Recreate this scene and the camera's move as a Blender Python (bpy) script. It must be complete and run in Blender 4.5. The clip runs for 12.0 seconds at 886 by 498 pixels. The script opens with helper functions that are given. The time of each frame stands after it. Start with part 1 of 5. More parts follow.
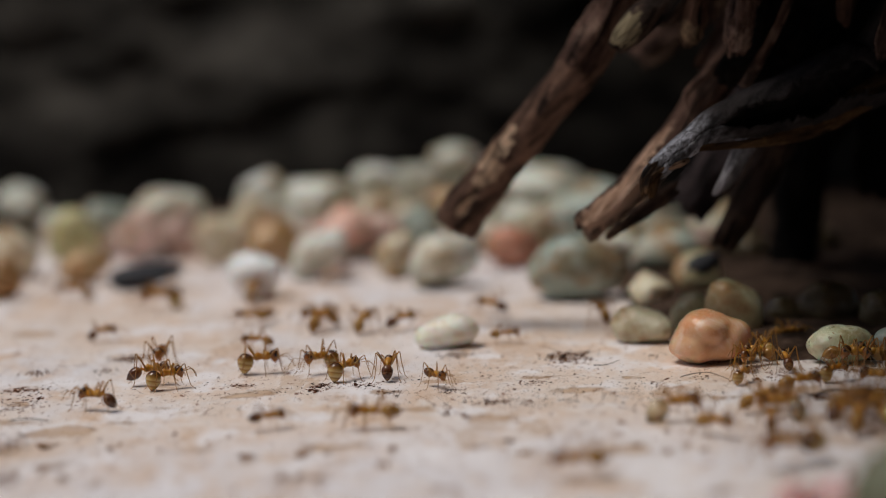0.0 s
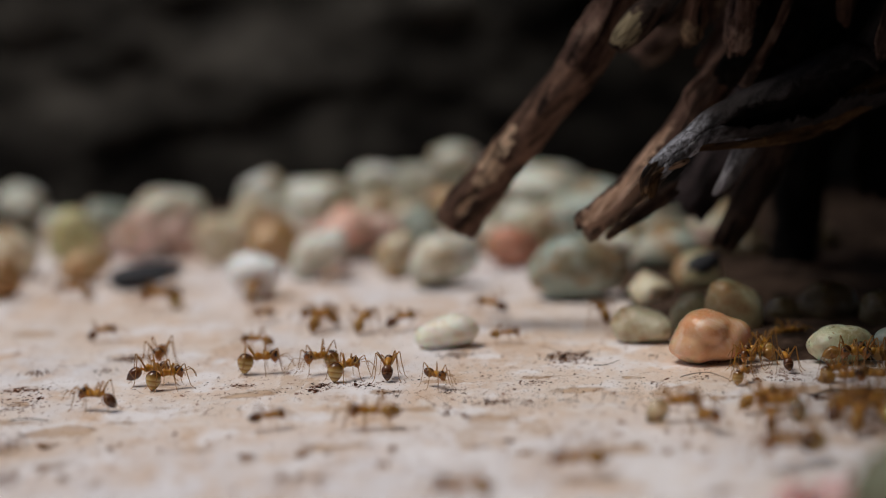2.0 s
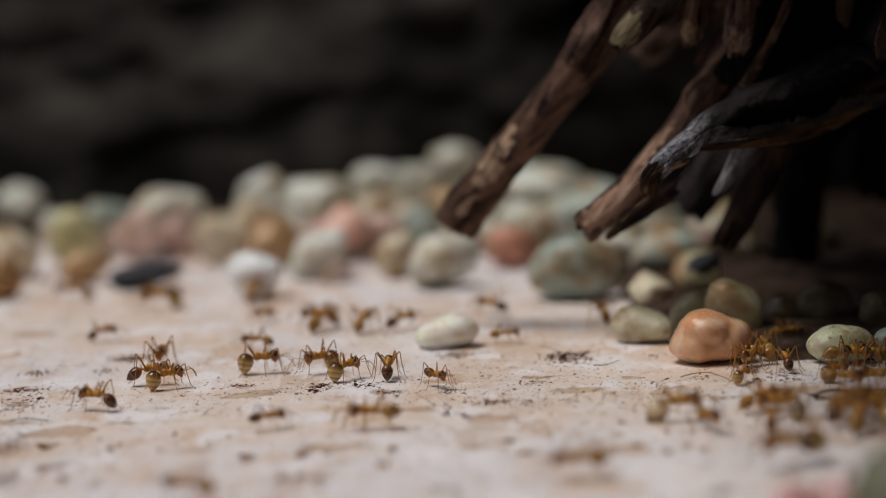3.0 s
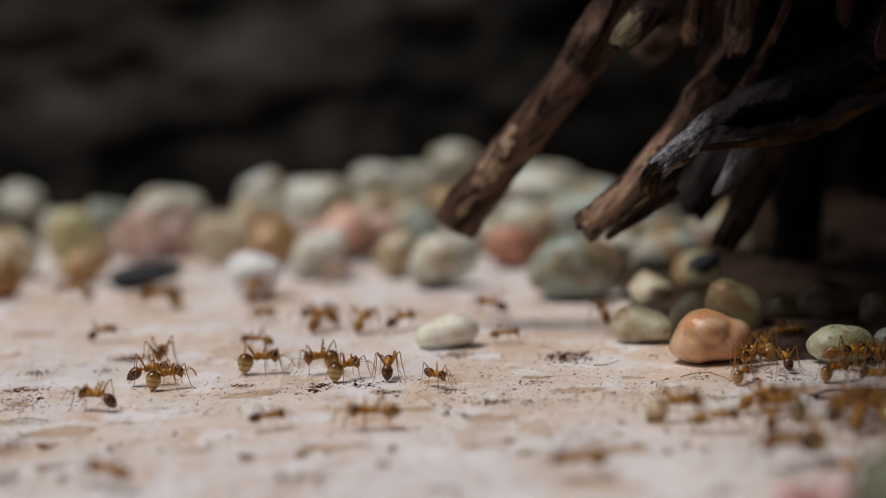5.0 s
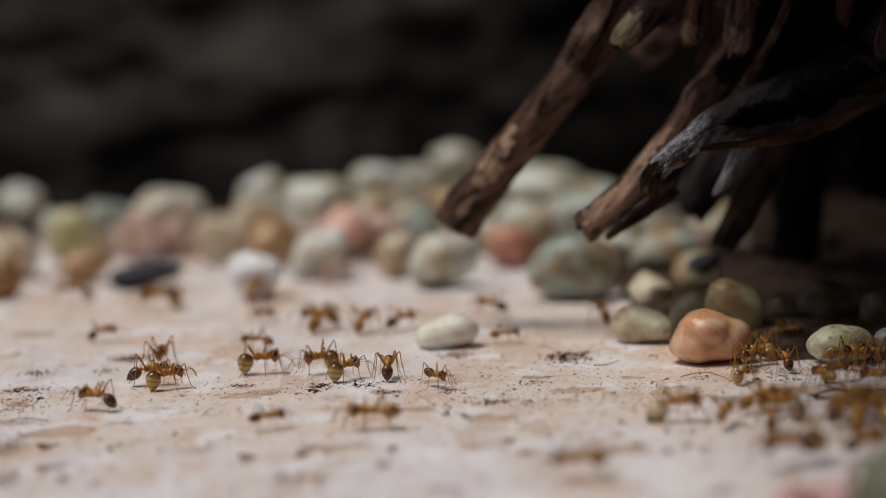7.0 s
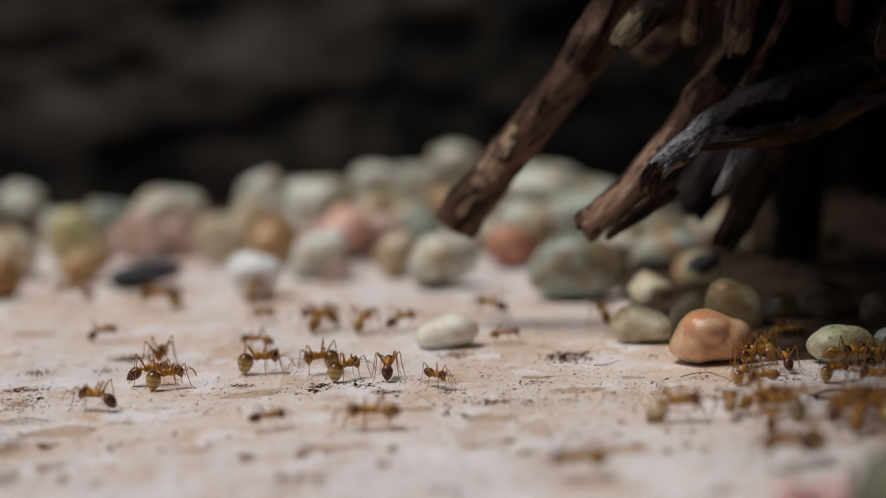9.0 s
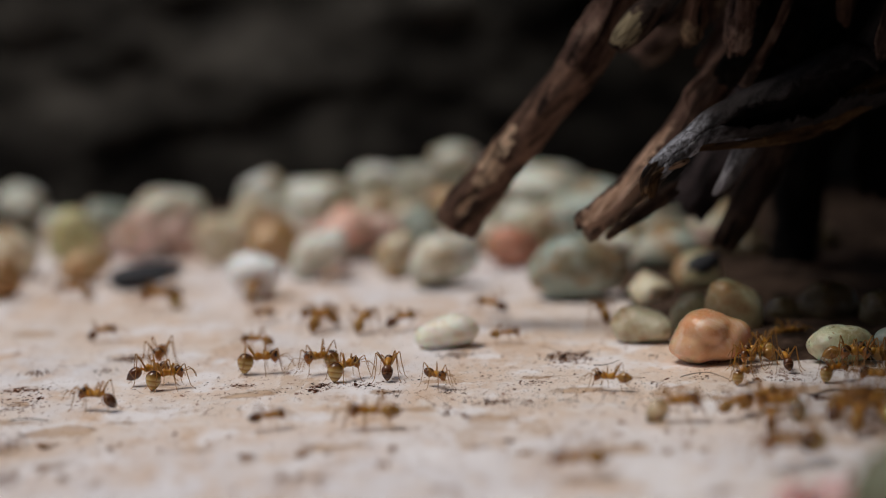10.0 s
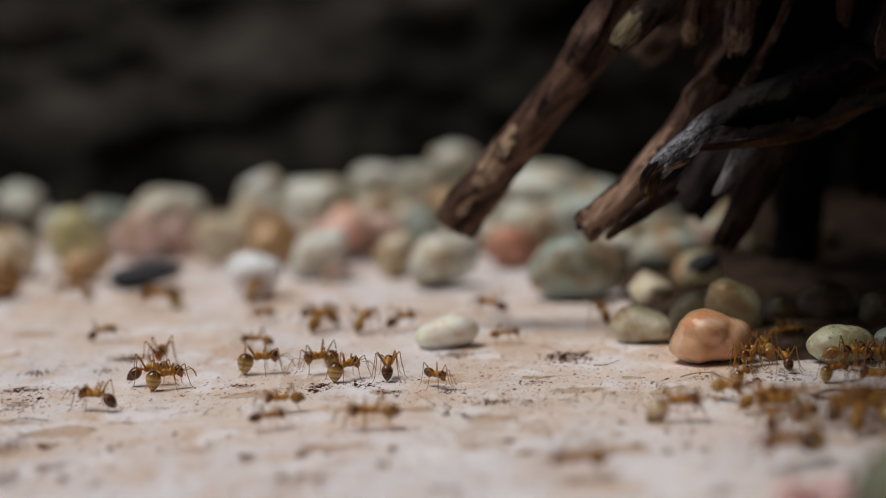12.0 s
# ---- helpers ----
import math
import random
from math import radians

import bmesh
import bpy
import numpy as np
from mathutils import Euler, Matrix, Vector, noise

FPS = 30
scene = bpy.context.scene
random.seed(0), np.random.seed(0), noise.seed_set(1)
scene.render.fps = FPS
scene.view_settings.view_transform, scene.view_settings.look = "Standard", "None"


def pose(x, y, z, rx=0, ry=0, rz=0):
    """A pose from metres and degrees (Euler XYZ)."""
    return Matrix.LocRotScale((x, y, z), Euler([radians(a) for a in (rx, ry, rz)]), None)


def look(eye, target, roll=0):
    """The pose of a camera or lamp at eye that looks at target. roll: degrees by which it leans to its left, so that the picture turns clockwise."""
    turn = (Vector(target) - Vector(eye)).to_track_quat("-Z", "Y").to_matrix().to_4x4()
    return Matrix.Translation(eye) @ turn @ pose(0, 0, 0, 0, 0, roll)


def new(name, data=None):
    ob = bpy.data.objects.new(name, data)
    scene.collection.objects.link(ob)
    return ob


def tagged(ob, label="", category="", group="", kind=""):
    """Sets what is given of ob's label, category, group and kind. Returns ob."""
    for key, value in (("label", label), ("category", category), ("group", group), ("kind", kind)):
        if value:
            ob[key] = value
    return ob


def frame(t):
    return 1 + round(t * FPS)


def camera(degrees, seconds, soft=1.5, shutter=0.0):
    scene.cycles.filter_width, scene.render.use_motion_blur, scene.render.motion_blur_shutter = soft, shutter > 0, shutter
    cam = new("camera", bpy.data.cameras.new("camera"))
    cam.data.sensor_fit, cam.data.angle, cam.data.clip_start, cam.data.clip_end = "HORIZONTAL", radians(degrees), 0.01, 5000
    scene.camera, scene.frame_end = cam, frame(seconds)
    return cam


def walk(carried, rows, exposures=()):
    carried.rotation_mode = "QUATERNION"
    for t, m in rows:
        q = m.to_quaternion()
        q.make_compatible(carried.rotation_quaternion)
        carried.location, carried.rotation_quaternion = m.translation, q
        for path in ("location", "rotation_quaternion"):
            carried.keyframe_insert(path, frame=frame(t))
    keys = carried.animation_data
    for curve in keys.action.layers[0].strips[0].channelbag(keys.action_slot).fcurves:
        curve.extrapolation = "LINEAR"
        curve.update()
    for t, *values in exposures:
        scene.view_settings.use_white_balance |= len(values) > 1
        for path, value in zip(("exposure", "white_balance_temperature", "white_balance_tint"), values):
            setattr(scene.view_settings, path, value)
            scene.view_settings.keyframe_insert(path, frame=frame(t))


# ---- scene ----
cam = camera(24, 12.0, soft=1.1)
# macro lens: focus on the row of feeding workers, background falls out of focus
cam.data.dof.use_dof = True
cam.data.dof.focus_distance = 0.2002
cam.data.dof.aperture_fstop = 14.4
EYE = pose(0, 0, 0.0359, 83.335, 0, 0) @ pose(0, 0, 0, 0, 0, -2.0)
walk(cam, [(0.0, EYE), (12.0, EYE)], exposures=[(0.0, 0.0), (12.0, 0.0)])

# ---- light: soft open shade, brighter sky to the upper left ----
world = bpy.data.worlds.new("sky")
scene.world = world
world.use_nodes = True
wn = world.node_tree
sky = wn.nodes.new("ShaderNodeTexSky")
sky.sky_type = "NISHITA"
sky.sun_disc = False
SUN_DIR = Vector((-0.38, -0.05, 0.92)).normalized()
sky.sun_elevation = math.asin(SUN_DIR.z)
sky.sun_rotation = math.atan2(SUN_DIR.x, SUN_DIR.y)
wn.nodes["Background"].inputs["Strength"].default_value = 0.075
wn.links.new(sky.outputs[0], wn.nodes["Background"].inputs["Color"])
sun_data = bpy.data.lights.new("sun", "SUN")
sun_data.energy, sun_data.angle, sun_data.color = 2.25, radians(30), (1.0, 0.94, 0.86)
sun = new("sun", sun_data)
sun.matrix_world = look(SUN_DIR * 3, (0, 0, 0))

MM = 0.001


# ---- materials ----
class Mat:
    """A node material with short calls for noise, ramps, mixes and bump."""

    def __init__(self, name, rough=0.6, metal=0.0):
        self.m = bpy.data.materials.new(name)
        self.m.use_nodes = True
        self.t = self.m.node_tree
        self.b = self.t.nodes["Principled BSDF"]
        self.b.inputs["Roughness"].default_value = rough
        self.b.inputs["Metallic"].default_value = metal
        self.co = self.t.nodes.new("ShaderNodeTexCoord")
        self.space = "Object"

    def put(self, name, value):
        s = self.b.inputs[name]
        if isinstance(value, bpy.types.NodeSocket):
            self.t.links.new(value, s)
        else:
            s.default_value = value
        return self

    def node(self, kind, **inputs):
        n = self.t.nodes.new(kind)
        for k, v in inputs.items():
            self.link(v, n.inputs[k.replace("_", " ")])
        return n

    def link(self, v, s):
        if isinstance(v, bpy.types.NodeSocket):
            self.t.links.new(v, s)
        else:
            s.default_value = v

    def coord(self, scale=(1, 1, 1), rand=False):
        v = self.co.outputs[self.space]
        mp = self.t.nodes.new("ShaderNodeMapping")
        self.t.links.new(v, mp.inputs["Vector"])
        mp.inputs["Scale"].default_value = scale
        if rand:
            info = self.t.nodes.new("ShaderNodeObjectInfo")
            mul = self.t.nodes.new("ShaderNodeVectorMath")
            mul.operation = "SCALE"
            mul.inputs[0].default_value = (7.3, 5.1, 3.7)
            self.t.links.new(info.outputs["Random"], mul.inputs["Scale"])
            self.t.links.new(mul.outputs[0], mp.inputs["Location"])
        return mp.outputs[0]

    def noise(self, per_m, detail=6, rough=0.55, scale=(1, 1, 1), rand=False, distort=0.0):
        n = self.t.nodes.new("ShaderNodeTexNoise")
        self.t.links.new(self.coord(scale, rand), n.inputs["Vector"])
        n.inputs["Scale"].default_value = per_m
        n.inputs["Detail"].default_value = detail
        n.inputs["Roughness"].default_value = rough
        n.inputs["Distortion"].default_value = distort
        return n.outputs["Fac"]

    def voronoi(self, per_m, feature="F1", scale=(1, 1, 1)):
        n = self.t.nodes.new("ShaderNodeTexVoronoi")
        n.feature = feature
        self.t.links.new(self.coord(scale), n.inputs["Vector"])
        n.inputs["Scale"].default_value = per_m
        return n.outputs["Distance"]

    def ramp(self, fac, *stops):
        n = self.t.nodes.new("ShaderNodeValToRGB")
        self.t.links.new(fac, n.inputs["Fac"])
        e = n.color_ramp.elements
        while len(e) < len(stops):
            e.new(0.5)
        for el, (p, c) in zip(e, stops):
            el.position = p
            el.color = (*c, 1) if len(c) == 3 else c
        return n.outputs["Color"]

    def gray(self, fac, a, b, va=0.0, vb=1.0):
        return self.ramp(fac, (a, (va,) * 3), (b, (vb,) * 3))

    def mix(self, fac, a, b, blend="MIX"):
        n = self.t.nodes.new("ShaderNodeMix")
        n.data_type = "RGBA"
        n.blend_type = blend
        for i, v in ((0, fac), (6, a), (7, b)):
            if isinstance(v, tuple) and len(v) == 3:
                v = (*v, 1)
            self.link(v, n.inputs[i])
        return n.outputs[2]

    def bump(self, height, dist, strength=1.0, normal=None):
        n = self.t.nodes.new("ShaderNodeBump")
        n.inputs["Strength"].default_value = strength
        n.inputs["Distance"].default_value = dist
        self.t.links.new(height, n.inputs["Height"])
        if normal is not None:
            self.t.links.new(normal, n.inputs["Normal"])
        self.t.links.new(n.outputs[0], self.b.inputs["Normal"])
        return n.outputs[0]


def ground_material():
    m = Mat("weathered_plaster", 0.75)
    far = (1, 0.5, 1)
    big = m.noise(36, 5, 0.6, far)
    mid = m.noise(130, 8, 0.62, far)
    fine = m.noise(1500, 6, 0.65, far)
    pale = m.ramp(big, (0.36, (0.77, 0.595, 0.475)), (0.49, (0.79, 0.675, 0.595)), (0.61, (0.77, 0.73, 0.735)))
    wash = m.t.nodes.new("ShaderNodeAttribute")
    wash.attribute_name = "wash"
    pale = m.mix(m.mix(1.0, wash.outputs["Fac"], m.gray(mid, 0.36, 0.50, 0.35, 1.0), "MULTIPLY"), pale, (0.80, 0.765, 0.785))
    # washed-out stains, flaked patches with sharper rims, then dirt
    c = m.mix(m.gray(m.noise(75, 7, 0.62, far, distort=0.5), 0.51, 0.64, 0, 0.70), pale, (0.66, 0.44, 0.28))
    c = m.mix(m.gray(mid, 0.53, 0.66, 0, 0.60), c, (0.60, 0.38, 0.22))
    flake = m.noise(95, 9, 0.55, far, distort=0.8)
    c = m.mix(m.gray(flake, 0.610, 0.625, 0, 0.50), c, (0.52, 0.34, 0.20))
    grit = m.noise(420, 10, 0.72, far, distort=0.4)
    c = m.mix(m.gray(grit, 0.60, 0.66, 0, 0.55), c, (0.40, 0.22, 0.12))
    c = m.mix(m.gray(m.noise(900, 7, 0.7, far), 0.46, 0.60, 0, 0.15), c, (0.48, 0.34, 0.25))
    c = m.mix(m.gray(m.noise(560, 7, 0.7, far), 0.51, 0.62, 0, 0.50), c, (0.81, 0.755, 0.735))
    c = m.mix(m.gray(m.noise(190, 6, 0.6, (0.8, 0.5, 1)), 0.52, 0.62, 0, 0.85), c, (0.87, 0.83, 0.835))
    specks = m.mix(1.0, m.gray(m.noise(1300, 5, 0.6, far), 0.615, 0.635, 0, 0.95), m.gray(m.noise(80, 4, 0.55, far), 0.42, 0.52), "MULTIPLY")
    c = m.mix(specks, c, (0.22, 0.09, 0.045))
    where = m.gray(m.noise(60, 4, 0.6, far), 0.46, 0.62)
    patch = m.mix(1.0, m.gray(m.noise(330, 10, 0.74, far, distort=0.6), 0.590, 0.615, 0, 0.7), m.gray(m.noise(52, 4, 0.55, far), 0.46, 0.56), "MULTIPLY")
    c = m.mix(patch, c, (0.29, 0.14, 0.075))
    dots = m.mix(1.0, m.gray(fine, 0.60, 0.66), where, "MULTIPLY")
    dirt = m.t.nodes.new("ShaderNodeAttribute")
    dirt.attribute_name = "dirt"
    low = m.t.nodes.new("ShaderNodeMath")
    low.operation = "MULTIPLY_ADD"
    m.link(dirt.outputs["Fac"], low.inputs[1])
    low.inputs[0].default_value = 0.23
    m.t.links.new(m.noise(950, 9, 0.78, far, distort=0.3), low.inputs[2])
    c = m.mix(m.gray(low.outputs[0], 0.60, 0.68, 0, 0.85), c, (0.17, 0.075, 0.036))
    c = m.mix(dots, c, (0.15, 0.07, 0.035))
    # scraped tan patches
    bare = m.t.nodes.new("ShaderNodeAttribute")
    bare.attribute_name = "bare"
    edge = m.t.nodes.new("ShaderNodeMath")
    edge.operation = "MULTIPLY_ADD"
    edge.inputs[1].default_value = 0.24
    m.link(bare.outputs["Fac"], edge.inputs[0])
    m.t.links.new(m.noise(210, 9, 0.72, (0.7, 0.6, 1), distort=0.5), edge.inputs[2])
    scraped = m.gray(edge.outputs[0], 0.68, 0.74, 0, 0.75)
    c = m.mix(scraped, c, m.ramp(grit, (0.42, (0.60, 0.41, 0.26)), (0.6, (0.46, 0.28, 0.16))))
    c = m.mix(m.ramp(edge.outputs[0], (0.70, (0, 0, 0)), (0.72, (0.45,) * 3), (0.74, (0, 0, 0))), c, (0.30, 0.16, 0.085))
    m.put("Base Color", c)
    m.put("Roughness", m.gray(mid, 0.3, 0.7, 0.55, 0.85))
    n0 = m.bump(scraped, -0.0003, 0.6)
    n1 = m.bump(flake, 0.0010, 0.5, n0)
    n2 = m.bump(grit, 0.0005, 0.6, n1)
    m.bump(fine, 0.00015, 0.6, n2)
    return m.m


STONES = {
    "tan": ((0.60, 0.29, 0.125), (0.70, 0.43, 0.26), (0.78, 0.62, 0.50)),
    "celery": ((0.60, 0.60, 0.395), (0.73, 0.745, 0.555), (0.40, 0.33, 0.16)),
    "slate": ((0.115, 0.120, 0.072), (0.16, 0.165, 0.105), (0.08, 0.08, 0.045)),
    "rose": ((0.62, 0.41, 0.40), (0.68, 0.54, 0.53), (0.56, 0.27, 0.26)),
    "cream": ((0.74, 0.70, 0.53), (0.84, 0.83, 0.74), (0.56, 0.38, 0.13)),
    "celadon": ((0.21, 0.275, 0.245), (0.42, 0.485, 0.42), (0.19, 0.135, 0.065)),
    "olive": ((0.476, 0.433, 0.293), (0.586, 0.549, 0.415), (0.305, 0.195, 0.085)),
    "beige": ((0.59, 0.50, 0.33), (0.76, 0.68, 0.52), (0.44, 0.28, 0.11)),
    "red": ((0.44, 0.16, 0.095), (0.54, 0.26, 0.17), (0.31, 0.10, 0.06)),
    "pale": ((0.52, 0.545, 0.445), (0.75, 0.765, 0.66), (0.40, 0.30, 0.16)),
    "white": ((0.824, 0.839, 0.824), (0.880, 0.880, 0.880), (0.76, 0.74, 0.69)),
    "pink": ((0.80, 0.33, 0.24), (0.86, 0.50, 0.41), (0.56, 0.20, 0.10)),
    "brown": ((0.440, 0.257, 0.100), (0.545, 0.362, 0.192), (0.294, 0.123, 0.032)),
    "lemon": ((0.504, 0.465, 0.188), (0.630, 0.604, 0.342), (0.378, 0.299, 0.089)),
    "mauve": ((0.60, 0.40, 0.33), (0.76, 0.59, 0.53), (0.47, 0.27, 0.18)),
    "bog": ((0.30, 0.265, 0.15), (0.41, 0.375, 0.235), (0.19, 0.125, 0.055)),
    # brown stones under the shrub, its deep shade put into their colour
    "shaded": ((0.10, 0.070, 0.036), (0.15, 0.115, 0.062), (0.055, 0.034, 0.018)),
    "black": ((0.011, 0.013, 0.019), (0.020, 0.023, 0.031), (0.007, 0.008, 0.011)),
}
STONE_WORDS = {
    "tan": "orange tan", "celery": "creamy green", "slate": "grey-green", "rose": "rose pink", "cream": "creamy white", "celadon": "grey-green", "olive": "dull olive", "beige": "beige",
    "red": "brick red", "pale": "pale grey-green", "white": "white", "pink": "salmon pink", "brown": "tan brown",
    "lemon": "yellowish green", "mauve": "pinkish mauve", "shaded": "shade-darkened", "bog": "dull olive brown", "black": "black",
}


def stone_material(name):
    base, light, vein = STONES[name]
    m = Mat("pebble_" + name, 0.42)
    big = m.noise(230, 4, 0.55, rand=True)
    c = m.ramp(big, (0.40, base), (0.58, light))
    c = m.mix(m.gray(m.noise(165, 7, 0.62, (1, 1, 1), True, 0.7), 0.49, 0.62, 0, 0.85), c, vein)
    c = m.mix(m.gray(m.noise(700, 5, 0.6, rand=True), 0.52, 0.68, 0, 0.5), c, light)
    if name not in ("black", "shaded", "white", "slate", "rose", "tan", "cream", "celery"):
        c = m.mix(m.gray(m.noise(105, 5, 0.6, rand=True, distort=0.6), 0.50, 0.60, 0, 0.6 if name in ("pale", "pink") else 0.9), c, (0.36, 0.215, 0.10))
        c = m.mix(m.gray(m.noise(190, 4, 0.55, rand=True, distort=0.4), 0.53, 0.64, 0, 0.6), c, tuple(min(0.85, 1.25 * v) for v in light))
    c = m.mix(m.ramp(m.noise(130, 6, 0.6, rand=True, distort=0.5), (0.485, (0, 0, 0)), (0.50, (0.7,) * 3), (0.515, (0, 0, 0))), c, light)
    fine = m.noise(2600, 4, 0.6, rand=True)
    c = m.mix(m.gray(fine, 0.60, 0.72, 0, 0.5), c, vein)
    m.put("Base Color", c)
    m.put("Roughness", m.gray(m.noise(300, 6, 0.65, rand=True), 0.35, 0.65, 0.14, 0.28 if name == "tan" else 0.45) if name != "black" else 0.7)
    m.put("Subsurface Weight", 0.35 if name in ("tan", "cream", "celery") else 0.12).put("Subsurface Scale", 0.0022)
    pits = m.noise(520, 7, 0.66, rand=True, distort=0.3)
    c = m.mix(m.gray(pits, 0.54, 0.70, 0, 0.45), c, light)
    if name not in ("tan", "cream"):
        c = m.mix(m.gray(m.noise(1500, 3, 0.5, rand=True), 0.66, 0.70, 0, 0.7), c, tuple(0.45 * v for v in vein))
    m.put("Base Color", c)
    n1 = m.bump(pits, 0.0005, 0.28 if name == "tan" else 0.45)
    m.bump(fine, 0.00012, 0.35, n1)
    return m.m


def wood_material(name, dark, light, pale, cover=0.54, tip=0.0, relief=1.0, core=((0.22, 0.13, 0.085), (0.52, 0.35, 0.24))):
    m = Mat(name, 0.78)
    m.put("Specular IOR Level", 0.12)
    along = m.noise(700, 9, 0.68, (1, 1, 0.14), True)
    big = m.noise(170, 6, 0.62, rand=True)
    c = m.ramp(along, (0.36, dark), (0.60, light))
    worn = m.gray(big, cover, cover + 0.08, 0, 0.85)
    if tip:
        # weathering only on the broken tip, up to that many metres along the wood
        sep = m.node("ShaderNodeSeparateXYZ", Vector=m.coord())
        near = m.node("ShaderNodeMapRange", Value=sep.outputs[2], From_Min=tip, From_Max=tip * 0.6)
        worn = m.mix(1.0, worn, near.outputs[0], "MULTIPLY")
        worn = m.mix(1.0, worn, m.gray(m.noise(1500, 9, 0.78, (1, 1, 0.6), True), 0.42, 0.56, 0.1, 1.0), "MULTIPLY")
    c = m.mix(worn, c, m.ramp(along, (0.36, light), (0.62, pale)))
    c = m.mix(m.gray(m.noise(430, 9, 0.74, (1, 1, 0.45), True), 0.50, 0.60, 0, 0.75), c, tuple(0.7 * v for v in dark))
    # bare wood where the bark has come off, with a darker torn rim
    peeled = m.t.nodes.new("ShaderNodeAttribute")
    peeled.attribute_name = "peeled"
    c = m.mix(m.gray(peeled.outputs["Fac"], 0.25, 0.6), c, m.ramp(m.noise(900, 7, 0.65, (1, 1, 0.12), True), (0.36, core[0]), (0.58, core[1])))
    crack = m.gray(m.noise(1100, 6, 0.6, (1, 1, 0.08), True), 0.38, 0.46, 1, 0)
    if relief == 1.0:
        c = m.mix(crack, c, tuple(0.35 * v for v in dark))
    m.put("Base Color", c)
    n1 = m.bump(along, 0.003 * relief, relief)
    n2 = m.bump(big, 0.0012 * relief, 0.6, n1)
    m.bump(m.noise(2400, 5, 0.6, rand=True), 0.0003, 0.6, n2)
    return m.m


def cuticle(name, a, b, bands=None, rough=0.28, sss=0.35, span=(-2.1, 0.04), clear=0.0):
    m = Mat(name, rough)
    n = m.noise(900, 3, 0.5, rand=True)
    c = m.ramp(n, (0.3, a), (0.7, b))
    if bands:
        sep = m.node("ShaderNodeSeparateXYZ", Vector=m.coord())
        fac = m.node("ShaderNodeMapRange", Value=sep.outputs[0], From_Min=span[0] * MM, From_Max=span[1] * MM)
        c = m.ramp(fac.outputs[0], *bands)
        c = m.mix(m.gray(n, 0.35, 0.7, 0, 0.35), c, a)
    m.put("Base Color", c)
    m.put("Subsurface Weight", sss).put("Subsurface Scale", 0.0005).put("Subsurface Radius", (1.0, 0.55, 0.2))
    m.put("Coat Weight", 0.5).put("Coat Roughness", 0.1)
    m.put("Transmission Weight", clear).put("IOR", 1.36)
    m.bump(m.noise(9000, 3, 0.5), 0.00003, 0.3)
    return m.m


GROUND = ground_material()
STONE = {k: stone_material(k) for k in STONES}
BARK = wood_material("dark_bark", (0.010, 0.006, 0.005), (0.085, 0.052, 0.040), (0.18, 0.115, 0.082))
GREYWOOD = wood_material("weathered_wood", (0.10, 0.09, 0.092), (0.44, 0.41, 0.43), (0.66, 0.64, 0.66))
# near-black copy of the bark, with deep shade put into its colour
TRUNK = wood_material("shade_black_bark", (0.004, 0.003, 0.003), (0.014, 0.010, 0.008), (0.03, 0.022, 0.017))
BROWNBARK = wood_material("brown_bark", (0.020, 0.010, 0.007), (0.15, 0.078, 0.052), (0.44, 0.30, 0.18))
PALEBARK = wood_material("pale_flaking_bark", (0.022, 0.013, 0.010), (0.10, 0.062, 0.045), (0.20, 0.14, 0.09), 0.56, core=((0.15, 0.115, 0.07), (0.36, 0.29, 0.18)))
SMOOTHBARK = wood_material("smooth_brown_bark", (0.066, 0.037, 0.027), (0.29, 0.168, 0.118), (0.42, 0.27, 0.18), 0.62, core=((0.42, 0.26, 0.16), (0.80, 0.57, 0.40)))
PLUMBARK = wood_material("plum_grey_bark", (0.018, 0.012, 0.013), (0.075, 0.055, 0.057), (0.12, 0.088, 0.088), 0.6)
# grey weathered tip; the rest is darkened to stand in for shadow
FLECKED = wood_material("flecked_bark", (0.010, 0.008, 0.008), (0.034, 0.028, 0.028), (0.50, 0.51, 0.58), 0.36, 0.0098, 0.35)
REDWOOD = wood_material("reddish_bare_wood", (0.030, 0.015, 0.011), (0.25, 0.145, 0.110), (0.46, 0.32, 0.24), core=((0.40, 0.235, 0.155), (0.78, 0.52, 0.38)))
RUST = wood_material("rusty_wood", (0.012, 0.006, 0.004), (0.060, 0.030, 0.014), (0.19, 0.105, 0.048), 0.55)
RUSTBARK = wood_material("rusty_bark", (0.014, 0.007, 0.004), (0.15, 0.080, 0.036), (0.42, 0.25, 0.11), 0.52, 0.02)
BROKEN = wood_material("broken_wood", (0.26, 0.13, 0.075), (0.60, 0.40, 0.27), (0.72, 0.56, 0.40))
AMBER = cuticle("amber_cuticle", (0.36, 0.145, 0.011), (0.56, 0.275, 0.030))
HEADC = cuticle("head_cuticle", (0.20, 0.065, 0.012), (0.36, 0.14, 0.03),
                ((0.0, (0.035, 0.014, 0.008)), (0.26, (0.05, 0.019, 0.008)), (0.46, (0.22, 0.080, 0.014)), (1.0, (0.36, 0.14, 0.026))), 0.26, 0.3, (-0.42, 0.63))
LEGC = cuticle("leg_cuticle", (0.23, 0.098, 0.012), (0.39, 0.190, 0.028), sss=0.15)
EYEC = cuticle("eye_cuticle", (0.012, 0.009, 0.008), (0.03, 0.02, 0.015), rough=0.2, sss=0.0)
